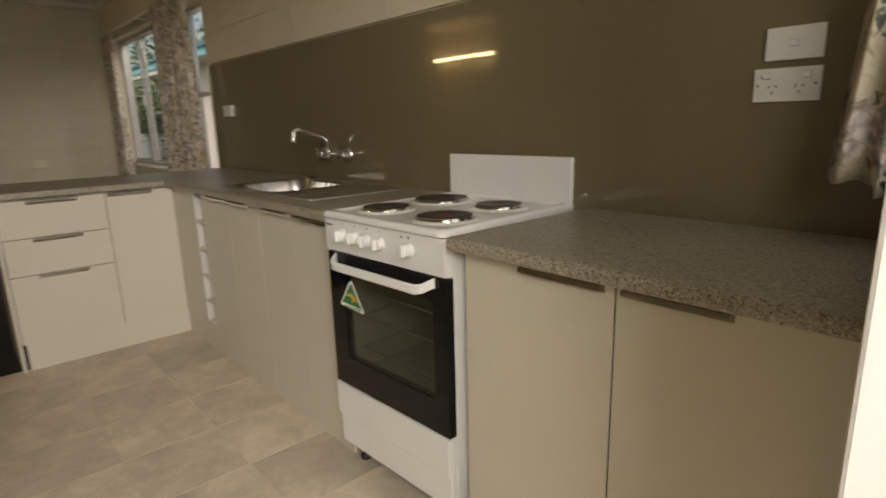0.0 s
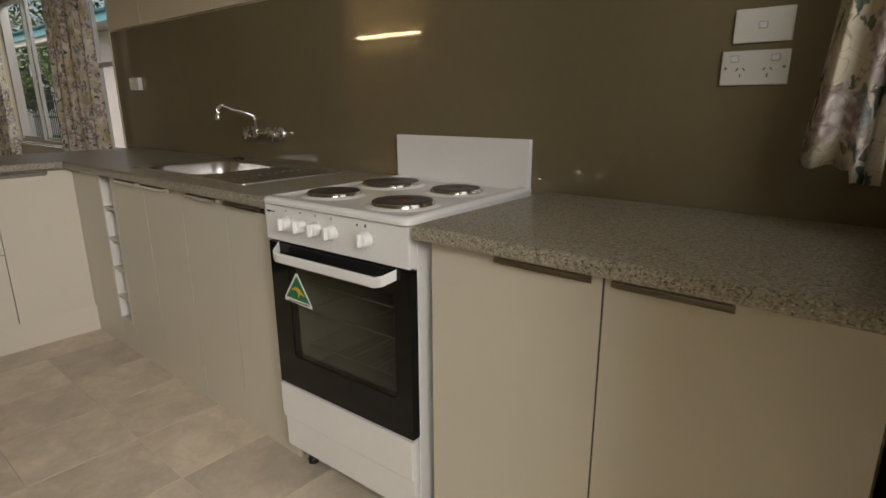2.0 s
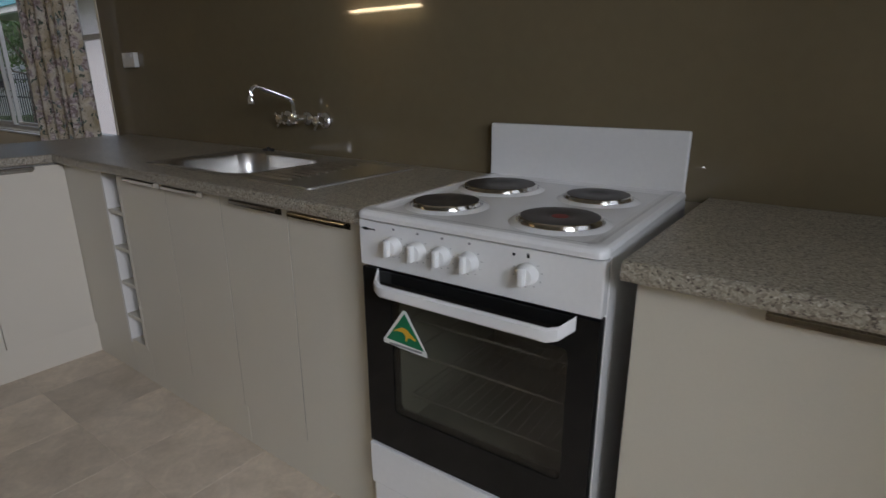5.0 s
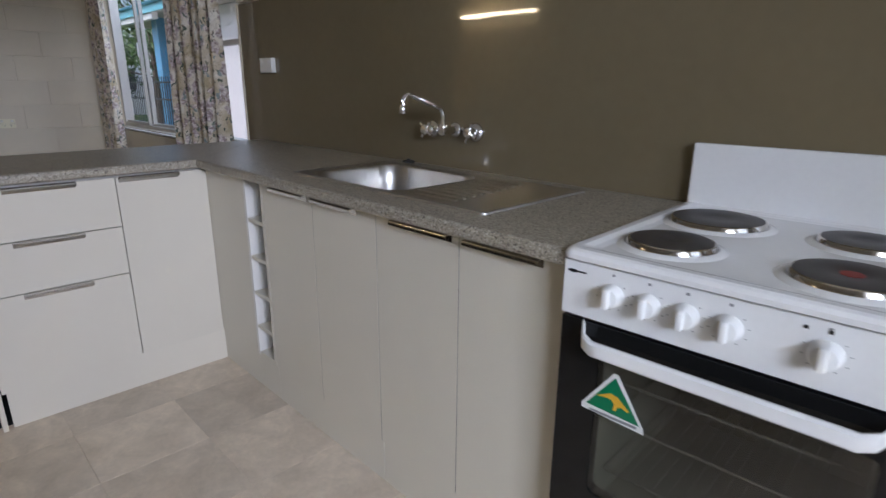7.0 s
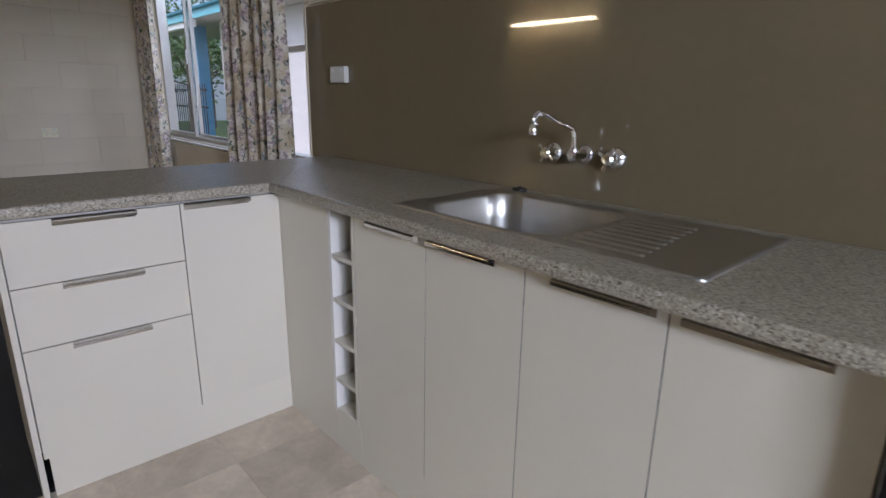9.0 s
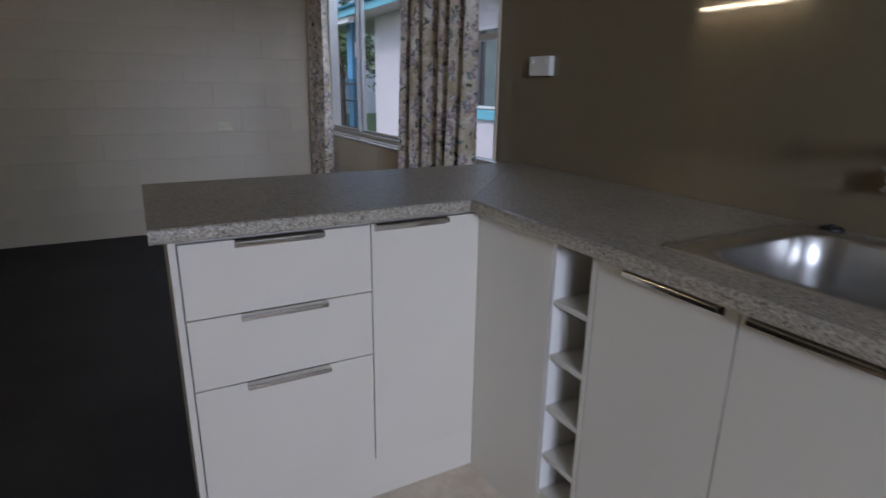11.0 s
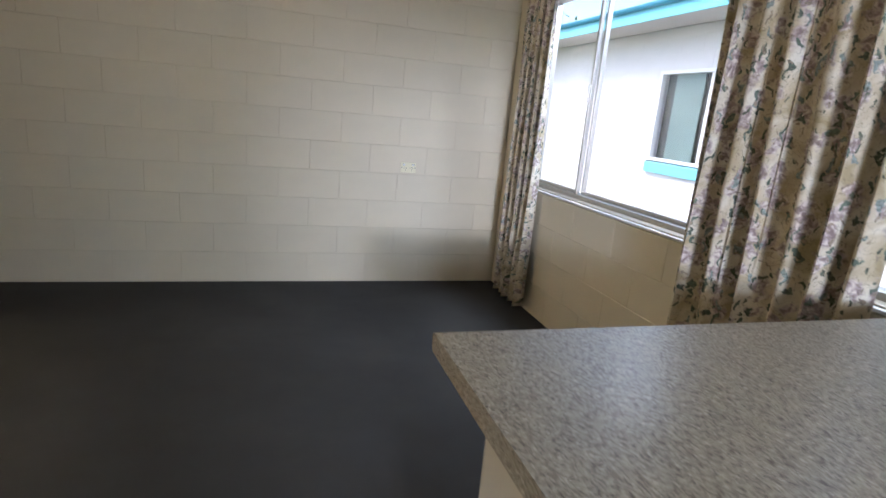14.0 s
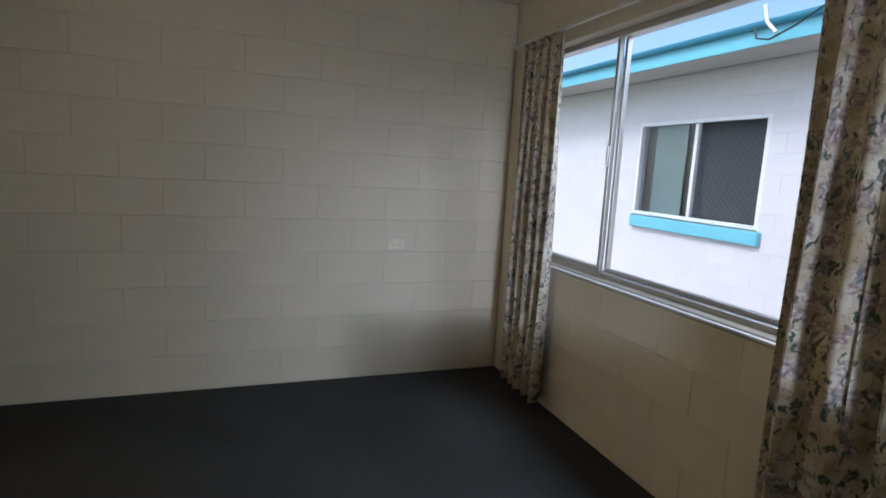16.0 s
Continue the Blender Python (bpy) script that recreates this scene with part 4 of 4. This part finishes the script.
def short_curtain():
    """Short kitchen curtain gathered in the corner: a printed leaf flares out at its hem, the edge of its white lining turns forward."""
    t = solo("curtain", cloth_sheet(40, 18, lambda u, h: (3.066 - 0.148 * (1 - u) * (0.4 + 0.6 * h) + 0.006 * math.sin(9 * u + 3 * h) * h,
                                                         -0.13 - 0.05 * u + 0.02 * math.sin(2 * math.pi * (u * 2.6 + 0.15 * h)) * (0.3 + 0.7 * h),
                                                         1.98 - 0.945 * h - 0.028 * (u > 0.62) * h + 0.004 * math.sin(u * 21) * h)),
             CURTAIN, "short floral curtain with white lining, gathered above the worktop", "curtain", "floral curtains")
    t.modifiers.new("cloth", "SOLIDIFY").thickness = 0.002

    def turned(u, h):
        return 3.068 + 0.108 * u + 0.006 * math.sin(8 * u + 3 * h) * h, -0.184 + 0.012 * u + 0.014 * math.sin(7 * u + 2 * h)

    p = part("lining", cloth_sheet(20, 14, lambda u, h: (*turned(u, h), 1.98 - 0.86 * h + 0.03 * u * h)), LINING, t, "white sun-blocking curtain lining")
    p.modifiers.new("cloth", "SOLIDIFY").thickness = 0.002
    q = part("hem", cloth_sheet(20, 3, lambda u, h: (turned(u, 1)[0], turned(u, 1)[1] - 0.003, 1.121 - 0.085 * h + 0.03 * u)), CURTAIN, t, "turned-up printed hem")
    q.modifiers.new("cloth", "SOLIDIFY").thickness = 0.002


short_curtain()

# ---- wall lamp on the rear wall ----
lamp = thing("fluorescent_lamp", (-2.46, YB + 0.03, 2.025), "warm white fluorescent batten lamp on the rear wall", "lamp")
part("housing", box(-3.1, -1.83, YB + 0.0005, YB + 0.03, 1.99, 2.06, 0.004), WHITEPAINT, lamp)
part("tube", lathe([(0.008, 0.0), (0.009, 0.01), (0.009, 1.172), (0.008, 1.182)], (-3.055, YB + 0.06, 2.025), "x", 14), TUBE, lamp, "lit warm fluorescent tube")
for ex in (-3.078, -1.872):
    part("end_cap", box(ex, ex + 0.022, YB + 0.0305, YB + 0.075, 2.005, 2.045, 0.003), WHITEPAINT, lamp)


# ---- outside ----
# covered entrance porch
porch = thing("porch", (4.8, -1.8, -0.12), "covered entrance porch with pale lining", "porch", kind="structure")
part("roof", box(XR + 0.151, 6.6, -4.4, 0.6, 2.42, 2.5), CEILING, porch)
part("wall", box(XR + 0.151, 6.6, 0.3, 0.42, -0.12, 2.419), RENDER, porch)
part("wall", box(XR + 0.151, 6.6, -4.4, -4.28, -0.12, 2.419), RENDER, porch)
solo("ground", box(-90, 60, -60, 90, -0.4, -0.3), GRASS, "lawn around the houses", "ground", kind="structure")
solo("pavement", box(-10.5, 8, 0.25, 3.3, -0.299, -0.2), CONCRETE, "concrete side path between the houses", "path", kind="structure")
solo("pavement", box(3.32, 9, -6, 0.24, -0.299, -0.12), CONCRETE, "concrete entrance path", "path", kind="structure")
NY = 3.352
NX0, NX1 = -10.47, 6.0
house = thing("neighbour_house", (-3, 5, -0.3), "white painted block house with bright blue eaves", "house")
W1 = (-6.43, -4.49, 0.862, 2.06)
W2 = (-3.6, -1.66, 0.862, 2.06)
nb_wall = part("wall", boxes([(NX0, W1[0], NY, NY + 0.15, -0.3, 2.6), (W1[0], W1[1], NY, NY + 0.15, -0.3, W1[2]), (W1[0], W1[1], NY, NY + 0.15, W1[3], 2.6), (W1[1], W2[0], NY, NY + 0.15, -0.3, 2.6),
                              (W2[0], W2[1], NY, NY + 0.15, -0.3, W2[2]), (W2[0], W2[1], NY, NY + 0.15, W2[3], 2.6), (W2[1], NX1, NY, NY + 0.15, -0.3, 2.6), (NX0, NX0 + 0.15, NY + 0.16, 9.0, -0.3, 2.6)]), NBLOCK, house, round_=False)
part("soffit", box(-14.4, NX1, 2.76, NY - 0.02, 2.59, 2.598), SOFFIT, house, "pale eaves lining")
part("soffit", box(-14.4, NX0 - 0.001, NY - 0.018, 9.0, 2.59, 2.598), SOFFIT, house, "pale patio ceiling")
part("fascia", box(-14.4, NX1, 2.735, 2.758, 2.572, 2.735, 0.004), BLUE, house, "bright blue fascia board")
gut = bmesh.new()
pr = [(2.733, 2.712), (2.7, 2.712), (2.682, 2.72), (2.672, 2.74), (2.672, 2.766), (2.68, 2.77), (2.686, 2.75), (2.7, 2.73), (2.733, 2.727)]
ends = [[gut.verts.new((x, y, z)) for y, z in pr] for x in (-14.4, NX1)]
for i in range(len(pr)):
    gut.faces.new((ends[0][i], ends[0][(i + 1) % len(pr)], ends[1][(i + 1) % len(pr)], ends[1][i]))
gut.faces.new(ends[0])
gut.faces.new(ends[1])
part("gutter", gut, GUTTER, house, "blue roof gutter", round_=False)
roof = bmesh.new()
v = [roof.verts.new(p) for p in ((-14.5, 2.7, 2.73), (NX1, 2.7, 2.73), (NX1, 7, 3.24), (-14.5, 7, 3.24), (-14.5, 2.7, 2.77), (NX1, 2.7, 2.77), (NX1, 7, 3.28), (-14.5, 7, 3.28))]
for f in ((0, 1, 2, 3), (4, 5, 6, 7), (0, 1, 5, 4), (1, 2, 6, 5), (2, 3, 7, 6), (3, 0, 4, 7)):
    roof.faces.new([v[i] for i in f])
part("roof", roof, ROOF, house, "pale steel roof", round_=False)
for wx0, wx1, wz0, wz1 in (W1, W2):
    mid = wx0 + (wx1 - wx0) * 0.5
    w = part("window", boxes([(wx0, wx0 + 0.05, NY - 0.01, NY + 0.06, wz0 + 0.02, wz1), (wx1 - 0.05, wx1, NY - 0.01, NY + 0.06, wz0 + 0.02, wz1), (wx0 + 0.051, wx1 - 0.051, NY - 0.01, NY + 0.06, wz1 - 0.045, wz1),
                              (wx0 + 0.051, wx1 - 0.051, NY - 0.01, NY + 0.06, wz0 + 0.02, wz0 + 0.06), (mid - 0.025, mid + 0.025, NY + 0.0, NY + 0.05, wz0 + 0.061, wz1 - 0.046)], 0.004), WHITEPAINT, house, "white aluminium window frame")
    part("pane", box(wx0 + 0.05, mid - 0.025, NY + 0.03, NY + 0.034, wz0 + 0.06, wz1 - 0.045), PANE, w)
    part("blind", box(wx0 + 0.25, mid - 0.2, NY + 0.07, NY + 0.09, wz0 + 0.05, wz1 - 0.03), BLIND, w, "pale green drawn blind")
    mesh = bmesh.new()
    step = 0.075
    x0, x1, z0, z1 = mid + 0.026, wx1 - 0.051, wz0 + 0.061, wz1 - 0.046
    for sg in (1, -1):
        k = -int((z1 - z0) / step) - 1
        while x0 + k * step < x1:
            a = x0 + k * step
            lo, hi = max(0.0, x0 - a), min(z1 - z0, x1 - a)
            if hi - lo > 0.02:
                za, zb = (z0 + lo, z0 + hi) if sg > 0 else (z1 - lo, z1 - hi)
                pipe([(a + lo, NY + 0.02 + 0.002 * sg, za), (a + hi, NY + 0.02 + 0.002 * sg, zb)], 0.0025, 4, mesh)
            k += 1
    part("security_grille", mesh, SCREEN, w, "dark diamond security mesh")
    # no room is built: a flat sheet carries its darkness as colour
    part("backing", box(wx0 + 0.02, wx1 - 0.02, NY + 0.13, NY + 0.148, wz0 + 0.02, wz1 - 0.01), ROOMSHADE, w, "flat dark sheet painting the unlit room behind")
    part("window_sill", box(wx0 + 0.04, wx1 + 0.055, NY - 0.07, NY + 0.02, wz0 - 0.14, wz0 + 0.003, 0.012), BLUE, w, "bright blue sill")
# patio posts and railing of the neighbour's house
for px, py in ((-11.6, 3.3), (-14.3, 5.6)):
    part("post", box(px - 0.17, px + 0.17, py - 0.13, py + 0.13, -0.3, 2.589, 0.01), DARKBLUE, house, "blue painted patio post")
part("beam", box(-14.4, -10.48, 2.78, 2.9, 2.46, 2.589, 0.005), WHITEPAINT, house, "white patio beam")
rail = thing("railing", (-12.2, 3.2, -0.3), "dark metal patio railing with upright bars", "railing")
for rz in (1.225, 0.865, 0.28):
    part("rail", box(-14.1, -10.55, 2.97, 3.01, rz - 0.018, rz + 0.018, 0.004), BLACK, rail)
bar0 = box(-0.008, 0.008, -0.008, 0.008, -0.18, 1.245)
bar_me = mesh_of("bar", bar0, BLACK)
for i in range(26):
    o = new("bar", bar_me)
    o.parent, o.location = rail, (-14.03 + i * 0.136 + 12.2, 2.99 - 3.2, 0.4)
cable = thing("service_cable", (-3.9, 2.6, 2.4), "thin dark overhead cable at the eaves", "cable")
part("wire", pipe([(-3.3, 2.64, 2.88), (-3.8, 2.62, 2.645), (-4.03, 2.62, 2.575), (-4.18, 2.64, 2.615), (-4.23, 2.66, 2.725)], 0.008, 6), BLACK, cable)
part("conduit", pipe([(-4.13, 2.64, 2.88), (-4.08, 2.63, 2.73), (-3.98, 2.63, 2.625)], 0.016, 8), WHITEPAINT, cable, "short white conduit")


def tree(x, y, h, r, seed, label, n=1500):
    """A tree: tapered trunk with limbs and a crown of many leaf blades in uneven clumps."""
    rnd = random.Random(seed)
    t = thing("tree", (x, y, -0.3), label, "tree", "garden trees")
    trunk = bmesh.new()
    rows = [(x, y, -0.3), (x + 0.05, y, h * 0.25), (x - 0.04, y + 0.06, h * 0.55), (x, y, h * 0.8)]
    for k in range(3):
        pipe(rows[k:k + 2], 0.13 - 0.035 * k, 9, trunk)
    tips = []
    for k in range(9):
        a, z0 = rnd.uniform(0, 6.28), h * rnd.uniform(0.3, 0.7)
        tip = Vector((x + math.cos(a) * r * rnd.uniform(0.4, 0.9), y + math.sin(a) * r * rnd.uniform(0.4, 0.9), z0 + h * rnd.uniform(0.1, 0.35)))
        pipe([(x, y, z0), tip], 0.03, 6, trunk)
        tips.append(tip)
    part("trunk", trunk, BARK, t)
    verts, faces = [], []
    for k in range(n):
        c = rnd.choice(tips) + Vector((rnd.gauss(0, 0.32), rnd.gauss(0, 0.32), rnd.gauss(0, 0.28))) * r * 0.75
        s = rnd.uniform(0.06, 0.15)
        u = Vector((rnd.uniform(-1, 1), rnd.uniform(-1, 1), rnd.uniform(-1, 0.4))).normalized()
        w = u.cross(Vector((rnd.uniform(-1, 1), rnd.uniform(-1, 1), rnd.uniform(-1, 1)))).normalized()
        i = len(verts)
        c = c - Vector((x, y, -0.3))
        verts += [c - u * s, c + w * s * 0.4, c + u * s, c - w * s * 0.4]
        faces.append((i, i + 1, i + 2, i + 3))
    me = bpy.data.meshes.new("crown")
    me.from_pydata([tuple(q) for q in verts], [], faces)
    me.materials.append(LEAF)
    new("crown", me).parent = t


tree(-19.5, 5.6, 3.6, 1.9, 1, "leafy green garden tree behind the patio")
tree(-22.5, 7.4, 5.0, 2.4, 2, "tall green garden tree")
tree(-24.5, 5.0, 3.0, 1.8, 3, "low bushy garden tree")
tree(-18.0, 7.6, 2.4, 1.5, 4, "low green shrub beside the patio", 1200)
tree(-27.0, 8.8, 5.5, 2.8, 5, "tall green garden tree at the boundary")
far_house = thing("far_house", (-34, 10, -0.3), "pale house across the street", "house")
part("wall", box(-38, -32, 4, 16, -0.3, 2.6), WHITEPAINT, far_house, round_=False)
part("roof", box(-38.5, -31.5, 3.5, 16.5, 2.6, 2.9, 0.03), ROOF, far_house)
# plain dark panel, the unlit interior painted as its colour
part("window", box(-31.99, -31.95, 7, 8.6, 0.9, 2.0, 0.01), ROOMSHADE, far_house)
part("garden_wall", box(-29.2, -29.0, 2, 18, -0.3, 0.9, 0.02), WHITEPAINT, far_house)


# ---- pieces: wall blocks and floor squares ----
PIECES = {}


def block_piece(w, h, mat, depth, c):
    key = (round(w, 3), round(h, 3), mat.name)
    if key not in PIECES:
        x, z = w / 2, h / 2
        vs = [(-x, 0, -z), (x, 0, -z), (x, 0, z), (-x, 0, z), (-x, -depth + c, -z), (x, -depth + c, -z), (x, -depth + c, z), (-x, -depth + c, z),
              (-x + c, -depth, -z + c), (x - c, -depth, -z + c), (x - c, -depth, z - c), (-x + c, -depth, z - c)]
        fs = [(8, 9, 10, 11), (4, 5, 9, 8), (5, 6, 10, 9), (6, 7, 11, 10), (7, 4, 8, 11), (0, 1, 5, 4), (1, 2, 6, 5), (2, 3, 7, 6), (3, 0, 4, 7)]
        me = bpy.data.meshes.new("block")
        me.from_pydata(vs, [], fs)
        me.materials.append(mat)
        PIECES[key] = me
    return PIECES[key]


def lay_blocks(parent, place, u0, u1, z0, z1, phase, zphase, holes, mat, depth=0.012, bw=0.39, bh=0.191, joint=0.0004, c=0.0024):
    """Blocks in running bond on a wall; place(u, z): the pose of a block; holes: (u0, u1, z0, z1) left free."""
    off = OFFSET.get(root_of(parent).name, Vector())
    rnd = random.Random(11)
    k = math.floor((z0 - zphase) / bh)
    while zphase + k * bh < z1 - 0.01:
        lo, hi = max(zphase + k * bh, z0), min(zphase + (k + 1) * bh, z1)
        shift = phase + (bw / 2 if k % 2 else 0)
        i = math.floor((u0 - shift) / bw)
        while shift + i * bw < u1 - 0.01:
            spans = [(max(shift + i * bw, u0), min(shift + (i + 1) * bw, u1), lo, hi)]
            for a, b, c0, c1 in holes:
                nxt = []
                for s0, s1, q0, q1 in spans:
                    if s1 <= a or s0 >= b or q1 <= c0 or q0 >= c1:
                        nxt.append((s0, s1, q0, q1))
                        continue
                    if s0 < a:
                        nxt.append((s0, a, q0, q1))
                    if s1 > b:
                        nxt.append((b, s1, q0, q1))
                    m0, m1 = max(s0, a), min(s1, b)
                    if q0 < c0:
                        nxt.append((m0, m1, q0, c0))
                    if q1 > c1:
                        nxt.append((m0, m1, c1, q1))
                spans = nxt
            for s0, s1, q0, q1 in spans:
                if s1 - s0 > 0.02 and q1 - q0 > 0.015:
                    o = new("block", block_piece(s1 - s0 - joint, q1 - q0 - joint, mat, depth, c))
                    m = place((s0 + s1) / 2, (q0 + q1) / 2)
                    o.parent = parent
                    o.matrix_basis = Matrix.Translation(-off) @ m @ pose(0, rnd.uniform(-0.0004, 0.0004), 0)
            i += 1
        k += 1


lay_blocks(wall_west, lambda u, z: pose(XF - 0.012, u, z, 0, 0, 90), -3.33, 0.0, 0.0, ZC - 0.001, -0.995, 0.039, (), BLOCK, bw=0.4, bh=0.1935)
lay_blocks(wall_north, lambda u, z: pose(u, 0.0135, z), XF + 0.003, XR, 0.0, ZC - 0.001, -3.51, 0.039, ((WX0, WX1, WZ0 - 0.012, WZ1), (-0.76, XR + 0.1, -0.1, 1.581)), BLOCK, bw=0.4, bh=0.1935)
lay_blocks(nb_wall, lambda u, z: pose(u, NY - 0.0005, z), -9.0, -2.2, 0.06, 2.585, -8.9, -0.14,
           ((W1[0] + 0.04, W1[1] + 0.055, W1[2] - 0.14, W1[2] + 0.003), (W1[0], W1[1], W1[2], W1[3]), (W2[0] + 0.04, W2[1] + 0.055, W2[2] - 0.14, W2[2] + 0.003), (W2[0], W2[1], W2[2], W2[3])), NBLOCK, bw=0.4, bh=0.2)


def tile_piece(w, d, mat):
    key = ("tile", round(w, 3), round(d, 3), mat.name)
    if key not in PIECES:
        x, y, c = w / 2, d / 2, 0.0007
        vs = [(-x, -y, -0.004), (x, -y, -0.004), (x, y, -0.004), (-x, y, -0.004), (-x, -y, -0.001), (x, -y, -0.001), (x, y, -0.001), (-x, y, -0.001),
              (-x + c, -y + c, 0), (x - c, -y + c, 0), (x - c, y - c, 0), (-x + c, y - c, 0)]
        fs = [(8, 9, 10, 11), (4, 5, 9, 8), (5, 6, 10, 9), (6, 7, 11, 10), (7, 4, 8, 11), (0, 1, 5, 4), (1, 2, 6, 5), (2, 3, 7, 6), (3, 0, 4, 7)]
        me = bpy.data.meshes.new("tile")
        me.from_pydata(vs, [], fs)
        me.materials.append(mat)
        PIECES[key] = me
    return PIECES[key]


TP = 0.328
for i in range(-1, 11):
    for j in range(-11, 2):
        a0, a1 = max(0.185 + i * TP, -0.044), min(0.185 + (i + 1) * TP, XR)
        b0, b1 = max(-0.835 + j * TP, YB), min(-0.835 + (j + 1) * TP, -0.3)
        if a1 - a0 > 0.02 and b1 - b0 > 0.02:
            o = new("tile", tile_piece(a1 - a0 - 0.0006, b1 - b0 - 0.0006, TILES[(i + j) % 2]))
            o.parent, o.location = subfloor, Vector(((a0 + a1) / 2, (b0 + b1) / 2, FL)) - OFFSET[subfloor.name]
